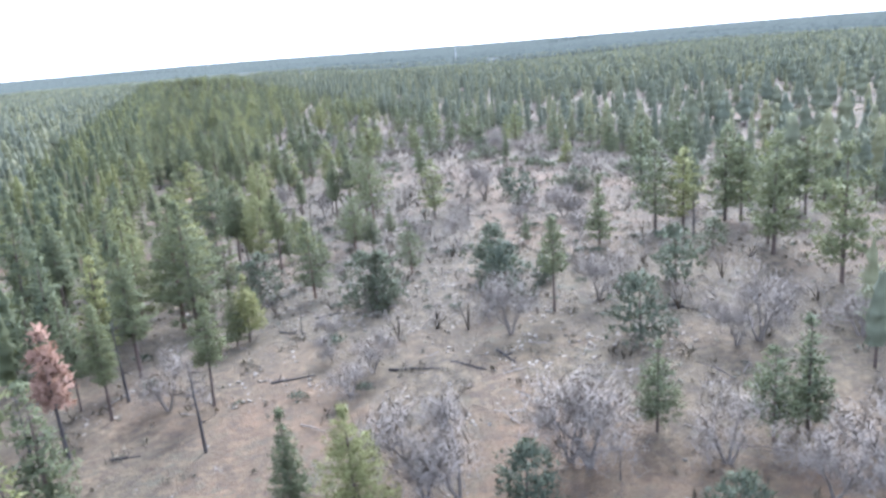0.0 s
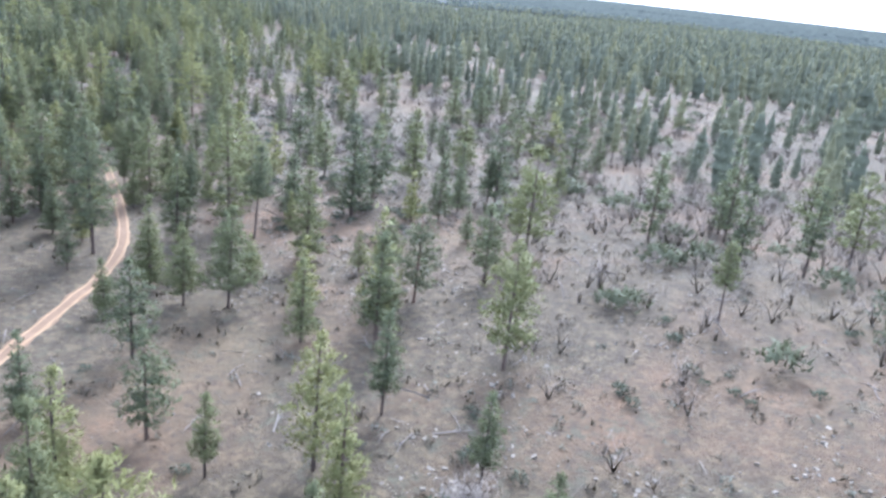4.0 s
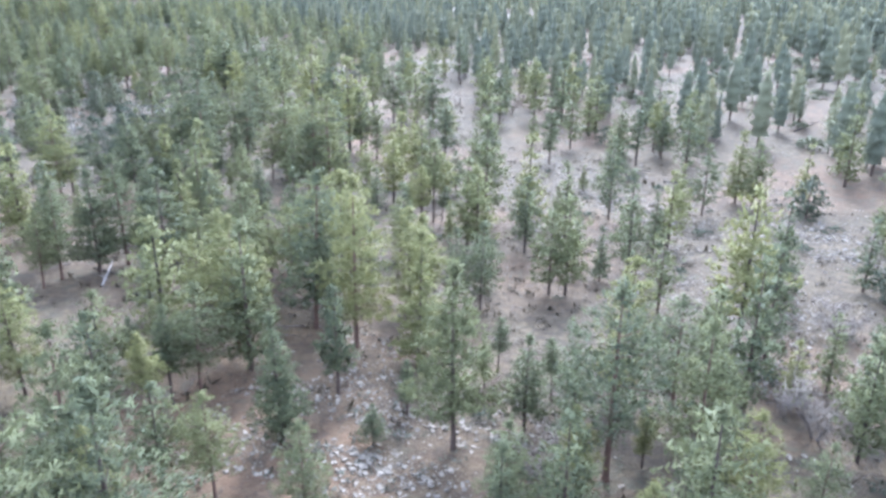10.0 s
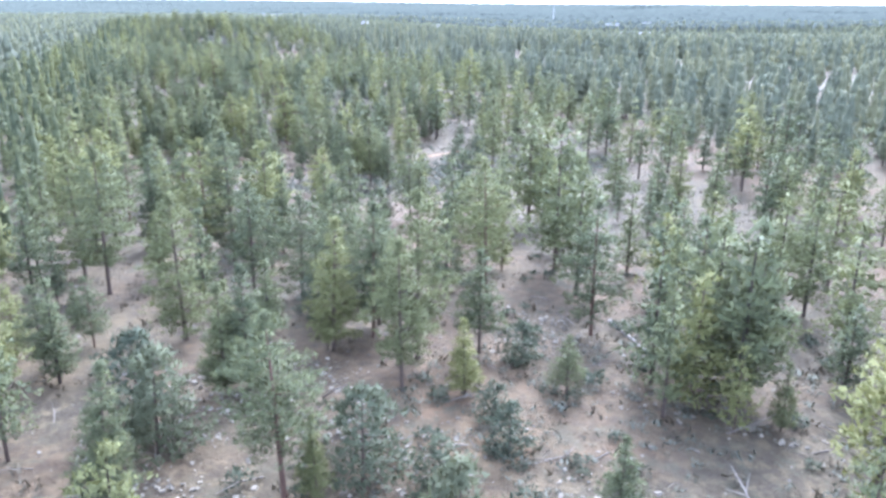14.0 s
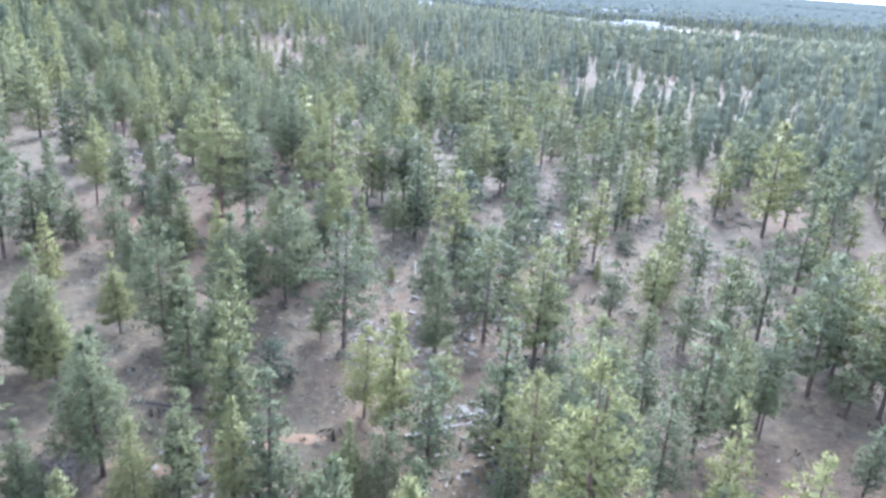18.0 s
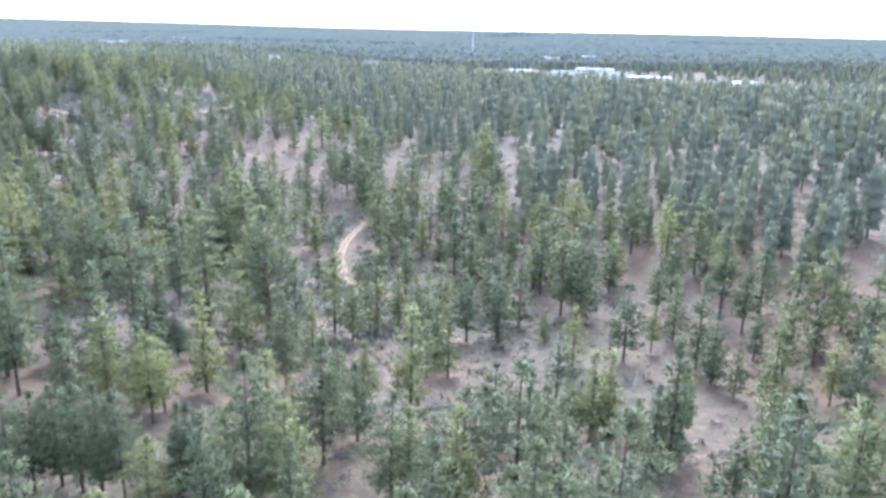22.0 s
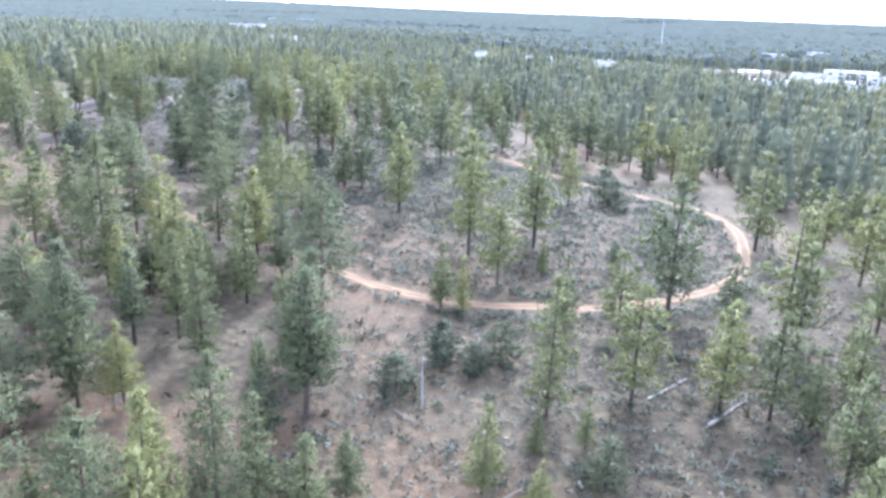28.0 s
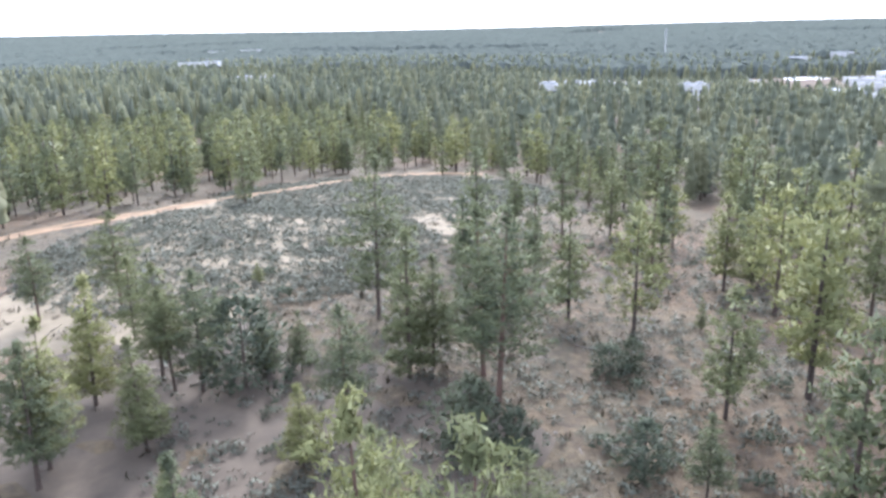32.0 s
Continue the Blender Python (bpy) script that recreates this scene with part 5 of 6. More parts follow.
def stand(name, label, xy, clumps, per, length, width, mean_h, mats, body=(0, 0, 0), sides=3, kinds=None, heights=None):
    """One mesh of many pines: for each a trunk and a crown of sprays."""
    if not len(xy):
        return
    vs, fs, ns, tones, clumps_of, tv, tf = [], [], [], [], [], [], []
    shapes, names = [], []
    for k in range(10):
        shape = ("cone", "dome", "column", "cone", "dome")[k % 5]
        names.append(shape)
        low, wide = {"cone": (0.10, 2.7), "dome": (0.18, 3.5), "column": (0.26, 2.4)}[shape]
        shapes.append(crown_arrays(shape, 12.0, 300 + k, clumps, per, length, width, low, wide, *body)[:4])
    trunk_v, trunk_f = tube([(0, 0, -0.3), (0, 0, 11)], [0.22, 0.04], sides)
    o = to = 0
    for n, ((x, y), z) in enumerate(zip(xy, lie(xy[:, 0], xy[:, 1]))):
        pick = int(rng.integers(10))
        if kinds is not None:
            pick = int(rng.choice([j for j in range(10) if names[j] == kinds[n]]))
        v, f, nrm, tone = shapes[pick]
        a, s = rng.uniform(0, 6.28), mean_h / 12.0 * rng.uniform(0.62, 1.22) if heights is None else heights[n] / 12.0
        w = s * rng.uniform(0.88, 1.15)
        ca, sa_ = math.cos(a) * w, math.sin(a) * w
        rot = np.array([[ca, sa_, 0], [-sa_, ca, 0], [0, 0, s]])
        vs.append(v @ rot + (x, y, z))
        ns.append(nrm @ (rot / s))
        fs.append(f + o)
        tones.append(np.full(len(v), rng.random()))
        clumps_of.append(tone)
        o += len(v)
        tv.append(trunk_v * (w, w, s) + (x, y, z))
        tf.append(trunk_f + to)
        to += len(trunk_v)
    root = tagged(new(name), label, "forest", kind="stuff")
    part("crowns", mesh_from("crowns", np.concatenate(vs), np.concatenate(fs), mats[0], tone=np.concatenate(tones), normals=np.concatenate(ns), clump=np.concatenate(clumps_of)), root)
    if mats[1]:
        part("trunks", mesh_from("trunks", np.concatenate(tv), np.concatenate(tf), mats[1]), root)


def jittered(x0, x1, y0, y1, step):
    gx, gy = np.meshgrid(np.arange(x0, x1, step), np.arange(y0, y1, step))
    xy = np.stack([gx.ravel(), gy.ravel()], 1)
    return xy + rng.uniform(-0.48, 0.48, xy.shape) * step


def open_ground(x, y):
    """0 in woods to 1 where no pines stand."""
    o = np.zeros(np.shape(x))
    for cx, cy, rx, ry, amount in CLEARINGS:
        q = ((x - cx) / rx) ** 2 + ((y - cy) / ry) ** 2
        o = np.maximum(o, amount * np.clip(1.5 - q, 0, 1))
    for track in TRACKS:
        o = np.maximum(o, (line_distance(x, y, track) < 3.6) * 1.0)
    drift = np.sin(x / 31 + 1.3 * np.sin(y / 47)) * np.cos(y / 37 + np.sin(x / 53))
    return np.maximum(o, np.clip(drift - 0.6, 0, 1) * 0.9)


def thin(xy, keep=1.0, gap=2.6):
    o = open_ground(xy[:, 0], xy[:, 1])
    xy = xy[rng.random(len(xy)) < (1 - o) * keep]
    if len(PLACED) and len(xy):
        p = np.array(PLACED)
        d = np.concatenate([np.min(np.hypot(b[:, :1] - p[:, 0], b[:, 1:] - p[:, 1]), axis=1) for b in np.array_split(xy, max(1, len(xy) // 2000))])
        xy = xy[d > gap]
    return xy


every = jittered(-330, 150, 35, 1900, 6.5)
every = every[every[:, 0] > np.maximum(-8 - 0.22 * every[:, 1], -60 - 0.14 * every[:, 1])]
beside = (every[:, 0] > -75) & (every[:, 1] < 1500)
mid, rest = every[beside], every[~beside]
# the strip beside the flight line holds only the trees set one by one
edge = 78 + 14 * np.sin(mid[:, 1] / 23)
strip = (mid[:, 0] > -11) & (mid[:, 0] < edge) & (mid[:, 1] < 1325)
# within it, in the thick stands, young pines fill the gaps
inside = mid[strip]
thick = np.where(inside[:, 1] > 230, 0.05 + 0.09 * (inside[:, 0] > 55), 0.0)
thick = np.where((inside[:, 1] > 440) & (inside[:, 1] < 1060), 0.10 + 0.26 * (inside[:, 0] > 42), thick)
thick = np.where((inside[:, 1] > 1195) & (inside[:, 0] > 60), 0.34, thick)
for cx, cy, rx, ry, amount in THICK:
    thick = np.maximum(thick, amount * ((((inside[:, 0] - cx) / rx) ** 2 + ((inside[:, 1] - cy) / ry) ** 2) < 1))
grove_rows = [(k, *row) for k in GROVE for row in GROVE[k]]
stand("pine_grove", "ponderosa pines of the open grove beyond the near trees", np.array([row[1:3] for row in grove_rows]), 230, 7, 0.49, 0.18, 12.0, (NEEDLES, BARK), (0, 0, 0), 5,
      kinds=[row[0] for row in grove_rows], heights=[row[3] for row in grove_rows])
gap_fill = thin(inside[rng.random(len(inside)) < thick], 1.0, 2.4)
close = gap_fill[:, 0] < 28
stand("pine_thicket", "young ponderosa pines crowding the near stands", gap_fill[close], 270, 8, 0.43, 0.145, 11.0, (NEEDLES, BARK), sides=6)
stand("pine_thicket", "young ponderosa pines filling the gaps of the thick stands", gap_fill[~close], 160, 6, 0.50, 0.185, 11.0, (NEEDLES, BARK))
verge = (mid[:, 0] <= -11) & (mid[:, 0] > -48)
edge_trees = thin(mid[verge])
brim = edge_trees[:, 0] > -20
stand("pine_stand", "ponderosa pines along the verge of the flight line", edge_trees[brim], 210, 7, 0.46, 0.16, 12.5, (NEEDLES, BARK), sides=5)
stand("pine_stand", "ponderosa pines behind the verge of the flight line", edge_trees[~brim], 74, 4, 0.62, 0.24, 12.5, (NEEDLES, BARK), (11, 6, 0.48))
mid = thin(mid[~strip & ~verge & ((mid[:, 0] < -11) | (mid[:, 0] > 112) | (mid[:, 1] > 1325) | (rng.random(len(mid)) < 0.6))])
side = mid[:, 0] > 0
for a, b, word in ((0, 420, "burnt slope"), (420, 900, "rocky hollow"), (900, 1500, "meadow edge")):
    there = side & (mid[:, 1] >= a) & (mid[:, 1] < b)
    stand("pine_stand", "ponderosa pines at the edge of the " + word, mid[there & (mid[:, 0] < 112)], 120, 6, 0.54, 0.20, 12.5, (NEEDLES, BARK))
    stand("pine_stand", "ponderosa pine forest behind the " + word, mid[there & (mid[:, 0] >= 112)], 60, 4, 0.64, 0.26, 12.5, (NEEDLES_HAZE, BARK), (11, 6, 0.64))
right = thin(jittered(150, 430, 120, 1900, 8.0))
near_right = (right[:, 0] < 225) & (right[:, 1] > 250) & (right[:, 1] < 1400)
stand("pine_woods", "ponderosa pine woods beyond the open grove", np.concatenate([right[near_right], thin(jittered(60, 430, -10, 115, 9.5))]), 30, 3, 0.80, 0.34, 13.0, (NEEDLES_HAZE, BARK), (9, 5, 0.78))
stand("pine_woods", "continuous ponderosa pine woods on flat ground", np.concatenate([mid[~side], right[~near_right]]), 6, 2, 1.1, 0.5, 13.0, (NEEDLES_HAZE, BARK), (7, 4, 0.92))
away = jittered(430, 1150, 250, 1950, 9.3)
away = away[np.hypot(away[:, 0], away[:, 1] - 700) < 1300]
left = jittered(-860, -14, -140, 1950, 10.8)
left = left[left[:, 0] < np.maximum(-8 - 0.22 * left[:, 1], -60 - 0.14 * left[:, 1]) - 4]
behind = np.concatenate([jittered(-14, 430, -140, -10, 10.5), jittered(430, 1150, -140, 245, 10.5)])
stand("far_pine_woods", "distant ponderosa pine woods towards the town", thin(np.concatenate([rest, away, left, behind, jittered(-330, 430, 1900, 2000, 8.6)])), 2, 1, 1.4, 0.7, 13.0, (NEEDLES_HAZE, None), (3, 4, 1.05))

# the canopy of the plain out to the low hills
ang = np.radians(np.arange(-28, 82, 0.22))
rad = 1180 * 1.0085 ** np.arange(0, 163)
ga, gr = np.meshgrid(ang, rad)
gx, gy = gr * np.sin(ga), 700 + gr * np.cos(ga)
gx, gy = gx + rng.uniform(-2.5, 2.5, gx.shape), gy + rng.uniform(-4, 4, gx.shape)
hole = np.clip(open_ground(gx, gy), 0, 1)
glade = np.clip(np.sin(gx / 190 + 2 * np.sin(gy / 310)) * np.cos(gy / 240) - 0.55, 0, 0.4) * 2.5
gz = lie(gx, gy) + np.where(np.maximum(hole, glade) > 0.6, -1.5, 7 + 6 * rng.random(gx.shape))
gz[0] = lie(gx[0], gy[0]) - 1
i = np.arange(gx.size).reshape(gx.shape)
cf = np.stack([i[:-1, :-1], i[:-1, 1:], i[1:, 1:], i[1:, :-1]], -1).reshape(-1, 4)
canopy = new("distant_canopy", mesh_from("distant_canopy", np.stack([gx, gy, gz], -1).reshape(-1, 3), cf, CANOPY))
tagged(canopy, "unbroken dark pine canopy running to low blue hills", "forest", kind="stuff")


# ---- tracks: two pale worn ruts in a strip of packed earth ----
def smooth_line(pts, step=1.5):
    pts = np.array(pts, float)
    for _ in range(2):
        q = np.empty((2 * len(pts) - 2, 2))
        q[0::2], q[1::2] = pts[:-1] * 0.75 + pts[1:] * 0.25, pts[:-1] * 0.25 + pts[1:] * 0.75
        pts = np.vstack([pts[:1], q, pts[-1:]])
    d = np.concatenate([[0], np.cumsum(np.hypot(*np.diff(pts, axis=0).T))])
    s = np.arange(0, d[-1], step)
    return np.stack([np.interp(s, d, pts[:, 0]), np.interp(s, d, pts[:, 1])], 1)


def lay_of(x, y):
    """Height of the ground sheet with its small unevenness."""
    return lie(x, y) + 0.12 * (np.sin(x * 0.31 + 2 * np.sin(y * 0.13)) * np.cos(y * 0.27 + x * 0.05) + 0.5 * np.sin(x * 0.83 + y * 0.71))


def ribbon(line, offset, width, lift, seed):
    rand = np.random.default_rng(seed)
    t = np.gradient(line, axis=0)
    t /= np.linalg.norm(t, axis=1, keepdims=True) + 1e-9
    side = np.stack([t[:, 1], -t[:, 0]], 1)
    rows = []
    for k, u in enumerate((-0.5, -0.2, 0.2, 0.5)):
        wob = rand.normal(0, 0.10, len(line)) if abs(u) > 0.4 else 0.0
        p = line + side * (offset + width * u + wob)[:, None] if np.ndim(wob) else line + side * (offset + width * u)
        z = lay_of(p[:, 0], p[:, 1]) + (lift if abs(u) < 0.4 else -0.03)
        rows.append(np.column_stack([p, z]))
    v = np.stack(rows, 1).reshape(-1, 3)
    i = np.arange(len(v)).reshape(-1, 4)
    f = np.stack([i[:-1, :-1], i[:-1, 1:], i[1:, 1:], i[1:, :-1]], -1).reshape(-1, 4)
    return v, f


WIDTHS = [2.0, 1.6, 1.9, 1.9, 2.0, 5.2, 1.8]
for n, (track, wide) in enumerate(zip(TRACKS, WIDTHS)):
    line = smooth_line(track)
    root = tagged(new("dirt_track"), "narrow two-rut dirt track of pale packed earth", "road", kind="structure")
    single = n in (1, 2, 6)
    if single:
        root["label"] = "narrow single trail of orange-tan packed dirt"
    part("road_bed", mesh_from("road_bed", *ribbon(line, 0.0, wide * (0.75 if single else 1), 0.10, n), TRAIL if single else RUT_EARTH, True), root)
    for side in () if single else (-1, 1):
        part("wheel_rut", mesh_from("wheel_rut", *ribbon(line, side * wide * 0.27, wide * 0.27, 0.13, 10 * n + side + 1), DIRT, True), root, "pale worn wheel rut")

# pale grassy soil of the meadow, and the bare lots of the town
def patch(name, label, cx, cy, rx, ry, mat, lift, rings=8, spokes=60, turn=0.0):
    rand = np.random.default_rng(int(abs(cx) + cy))
    a = np.linspace(0, 2 * math.pi, spokes, endpoint=False)
    edge = 1 + 0.12 * np.sin(3 * a + cx) + 0.08 * np.sin(7 * a + 1) + rand.normal(0, 0.03, spokes)
    r = (np.arange(rings + 1) / rings)[:, None] * edge
    u, w = rx * r * np.cos(a), ry * r * np.sin(a)
    ct, st = math.cos(radians(turn)), math.sin(radians(turn))
    x, y = cx + u * ct - w * st, cy + u * st + w * ct
    z = lay_of(x, y) + lift
    z[-1] -= lift + 0.1
    v = np.stack([x, y, z], -1).reshape(-1, 3)
    i = np.arange(len(v)).reshape(rings + 1, spokes)
    f = np.stack([i[:-1], np.roll(i[:-1], -1, 1), np.roll(i[1:], -1, 1), i[1:]], -1).reshape(-1, 4)
    tagged(new(name, mesh_from(name, v, f, mat, True)), label, "ground", kind="structure")


patch("meadow", "pale dry soil of the sagebrush meadow", 42, 1326, 56, 27, MEADOW_SOIL, 0.07, 16, 120, 38.0)
patch("lot", "pale graded lot among the town buildings", 605, 1465, 115, 165, LOT, 0.3)
# a darker brown patch laid just over the ground sheet
patch("duff", "dark brown ground under the old pines", 8, 1256, 19, 32, DARK_GROUND, 0.06)
patch("glade", "pale stony glade in the woods", 255, 800, 30, 70, LOT, 0.12)
patch("bare_soil", "bare orange-tan soil below the ledge", 6, 738, 8, 2.2, RUT_EARTH, 0.05)
patch("turnout", "worn dirt turnout beside the track", -5, 1211, 4, 8, RUT_EARTH, 0.05)
patch("glade", "pale stony glade in the woods", 118, 622, 9, 7, LOT, 0.07)


# ---- rocks, sagebrush, twiggy thickets ----
def scatter(areas):
    """Points in ellipses (cx, cy, rx, ry, count), denser in drifts."""
    out = []
    for cx, cy, rx, ry, n in areas:
        a, r = rng.uniform(0, 2 * math.pi, int(n * 1.7)), np.sqrt(rng.uniform(0, 1, int(n * 1.7)))
        x, y = cx + rx * r * np.cos(a), cy + ry * r * np.sin(a)
        keep = rng.random(len(x)) < 0.7 + 0.3 * np.sin(x / 3.1 + 2 * np.sin(y / 5.3)) * np.cos(y / 4.1)
        out.append(np.stack([x, y], 1)[keep][:n])
    xy = np.concatenate(out)
    clear = np.ones(len(xy), bool)
    for track in TRACKS:
        clear &= line_distance(xy[:, 0], xy[:, 1], track) > 1.9
    return xy[clear]


def strew(name, label, xy, shapes, lo, hi, mat, category, power=2.0, flat=1.0, normals=True, sink=0.0):
    v_all, f_all, n_all, o = [], [], [], 0
    z = lay_of(xy[:, 0], xy[:, 1])
    for (x, y), zz in zip(xy, z):
        shape = shapes[int(rng.integers(len(shapes)))]
        a, s = rng.uniform(0, 6.28), lo + (hi - lo) * rng.random() ** power
        rot = np.array([[math.cos(a), math.sin(a), 0], [-math.sin(a), math.cos(a), 0], [0, 0, flat * rng.uniform(0.7, 1.2)]]) * s
        if not normals:         # stones lie tilted
            ta, tb = rng.normal(0, 0.3, 2)
            rot = rot @ np.array([[1, 0, ta], [0, 1, tb], [-ta, -tb, 1]])
        v_all.append(shape[0] @ rot + (x, y, zz - sink * s))
        f_all.append(shape[1] + o)
        if normals:
            n_all.append(shape[2] @ (rot / s))
        o += len(shape[0])
    me = mesh_from(name, np.concatenate(v_all), np.concatenate(f_all), mat, normals=np.concatenate(n_all) if normals else None)
    tagged(new(name, me), label, category, kind="stuff")


def rock_shape(seed):
    """A broken block: a skewed box with shifted corners."""
    rand = np.random.default_rng(seed)
    v = np.array([(x, y, z) for z in (-0.25, 0.3) for x, y in ((-0.5, -0.4), (0.5, -0.4), (0.5, 0.4), (-0.5, 0.4))])
    v = v * rand.uniform(0.55, 1.15, v.shape) + rand.normal(0, 0.06, v.shape)
    quads = [(3, 2, 1, 0), (4, 5, 6, 7), (0, 1, 5, 4), (1, 2, 6, 5), (2, 3, 7, 6), (3, 0, 4, 7)]
    return v, np.array([t for a, b, c, d in quads for t in ((a, b, c), (a, c, d))])


ROCKS = [rock_shape(s) for s in range(8)]
def clustered(areas, per=22, spread=1.7):
    """Points in knots within ellipses."""
    knots = scatter([(cx, cy, rx, ry, max(1, n // per)) for cx, cy, rx, ry, n in areas])
    xy = np.repeat(knots, per, axis=0) + rng.normal(0, spread, (len(knots) * per, 2)) * rng.uniform(0.4, 1.5, (len(knots) * per, 1))
    clear = np.ones(len(xy), bool)
    for track in TRACKS:
        clear &= line_distance(xy[:, 0], xy[:, 1], track) > 1.4
    return xy[clear]


# bands where the ledges break through
ROCK_BANDS_1 = [(81, 491, 5, 7, 604), (57, 463, 4, 6, 386), (58, 443, 4, 6, 386), (56, 434, 4, 6, 386), (48, 421, 4, 6, 386), (51, 418, 4, 6, 386), (18, 435, 4, 6, 386), (13, 427, 5, 7, 604), (15, 421, 5, 7, 604), (24, 424, 5, 7, 604), (8, 428, 5, 7, 604), (12, 419, 4, 6, 386), (85, 438, 5, 7, 604), (65, 427, 4, 6, 386), (75, 468, 5, 7, 604), (74, 455, 5, 7, 604), (8, 583, 5, 7, 604), (1, 585, 5, 7, 604), (30, 592, 5, 7, 604)]
ROCK_BANDS_2 = [(-5, 576, 4, 6, 386), (10, 571, 4, 6, 386), (142, 928, 9, 13, 978), (138, 896, 8, 12, 773), (7, 813, 6, 9, 190), (3, 813, 6, 9, 190), (11, 947, 4, 6, 386), (9, 939, 4, 6, 386), (20, 931, 3, 4, 217), (75, 1025, 6, 9, 435), (36, 755, 6, 9, 435), (24, 750, 5, 7, 604), (4, 736, 3, 4, 217), (26, 733, 5, 7, 604), (56, 773, 7, 10, 592), (-1, 555, 6, 9, 435), (2, 532, 6, 9, 435), (2, 514, 5, 7, 604), (-1, 506, 4, 6, 386)]
ROCK_BANDS_3 = [(48, 371, 4, 6, 386), (39, 355, 4, 6, 386), (39, 344, 4, 6, 386), (21, 349, 4, 6, 386), (88, 439, 6, 9, 435), (38, 375, 4, 6, 386), (157, 937, 9, 13, 978), (149, 920, 9, 13, 978)]
ROCK_BANDS_4 = [(28, 256, 4, 6, 240), (31, 249, 4, 6, 240), (33, 241, 4, 6, 240), (36, 236, 4, 6, 240), (18, 243, 4, 6, 240), (52, 257, 5, 8, 375), (39, 267, 5, 8, 375), (35, 94, 5, 8, 375), (43, 114, 7, 11, 490), (14, 103, 5, 8, 375), (5, 99, 4, 6, 240), (18, 92, 4, 6, 240), (61, 120, 8, 12, 640), (70, 656, 5, 5, 300), (33, 1092, 5, 8, 200), (33, 1080, 4, 6, 128), (23, 1079, 4, 6, 128), (96, 1100, 7, 11, 261)]
strew("limestone_rubble", "bands of broken white limestone below the ledges", scatter(ROCK_BANDS_1 + ROCK_BANDS_2 + ROCK_BANDS_3 + ROCK_BANDS_4), ROCKS, 0.08, 0.46, STONE, "rock", 3.2, 0.8, False, 0.02)
strew("limestone_rubble", "pale angular limestone rubble on the slope", clustered([
    (22, 130, 45, 85, 2600), (60, 110, 40, 60, 1200), (35, 262, 22, 34, 1100), (42, 325, 22, 40, 1500), (58, 395, 28, 45, 2600), (76, 440, 26, 50, 2600), (108, 440, 26, 60, 1200),
    (45, 250, 45, 45, 1700), (30, 330, 40, 50, 1700), (15, 300, 25, 30, 500), (70, 290, 40, 50, 900), (30, 90, 40, 40, 1100), (40, 110, 55, 60, 2600), (70, 170, 60, 50, 1600), (20, 150, 30, 50, 1000), (15, 560, 26, 26, 700), (40, 745, 34, 30, 800),
    (25, 395, 18, 30, 900), (18, 690, 12, 12, 350), (92, 500, 34, 42, 1000), (20, 440, 16, 22, 250), (10, 550, 24, 30, 500), (35, 580, 25, 40, 400), (20, 775, 25, 30, 300), (60, 775, 40, 40, 500),
    (30, 850, 22, 40, 450), (120, 910, 40, 45, 700), (22, 925, 20, 22, 250), (25, 1075, 22, 30, 500), (40, 1105, 30, 20, 250), (70, 1290, 50, 45, 150)]),
    ROCKS, 0.10, 0.52, STONE, "rock", 2.6, 0.8, False, 0.02)


strew("block_field", "field of grey lichened limestone blocks below the ledge", scatter([
    (36, 755, 8, 9, 260), (24, 750, 6, 7, 150), (27, 734, 6, 6, 130), (4, 737, 4, 4, 70), (56, 773, 9, 10, 170), (52, 1037, 9, 5, 120), (75, 1025, 10, 7, 120), (30, 1055, 5, 5, 60), (88, 439, 9, 10, 150), (48, 371, 5, 8, 90), (40, 352, 4, 7, 70)]),
    ROCKS, 0.22, 0.95, GREY_ROCK, "rock", 2.2, 0.85, False, 0.03)


def bush_shape(seed, count, per, length, width):
    rand = np.random.default_rng(seed)
    a, r = rand.uniform(0, 6.28, count), np.sqrt(rand.uniform(0, 1, count)) * 0.5
    c = np.stack([r * np.cos(a), r * np.sin(a), 0.12 + 0.42 * np.sqrt(np.clip(1 - (r / 0.52) ** 2, 0, 1)) * rand.uniform(0.5, 1, count)], 1)
    out = c / np.linalg.norm(c, axis=1, keepdims=True)
    return blades(c, out, per, length, width, rand, 0.3, 0.6)


SHRUBS = [bush_shape(s, 6, 3, 0.36, 0.17) for s in range(6)]
SAGE_FLATS = [(60, 1166, 38, 40, 7200), (25, 1312, 26, 27, 5600), (62, 1341, 32, 27, 7400), (45, 1262, 40, 40, 2200), (70, 1270, 40, 50, 1500), (20, 1235, 26, 30, 1200), (50, 674, 40, 17, 2600), (85, 690, 30, 18, 500), (5, 546, 24, 26, 1300), (30, 560, 25, 30, 700), (35, 1110, 34, 26, 2200), (75, 1110, 35, 26, 1200)]
SAGE_WOODS = [(35, 955, 22, 45, 1300), (60, 950, 20, 35, 800), (20, 765, 30, 40, 700), (62, 775, 34, 40, 900), (15, 1200, 26, 45, 1000), (55, 1205, 42, 30, 2300), (38, 960, 16, 40, 800), (40, 860, 40, 60, 700), (20, 400, 22, 30, 300), (60, 120, 60, 70, 700), (20, 180, 40, 80, 300), (50, 300, 40, 60, 300), (80, 1000, 40, 40, 500)]
strew("sagebrush", "low grey-green sagebrush scrub", scatter(SAGE_FLATS + SAGE_WOODS),
    SHRUBS, 0.45, 1.25, SAGE, "shrub", 1.5, 0.9)
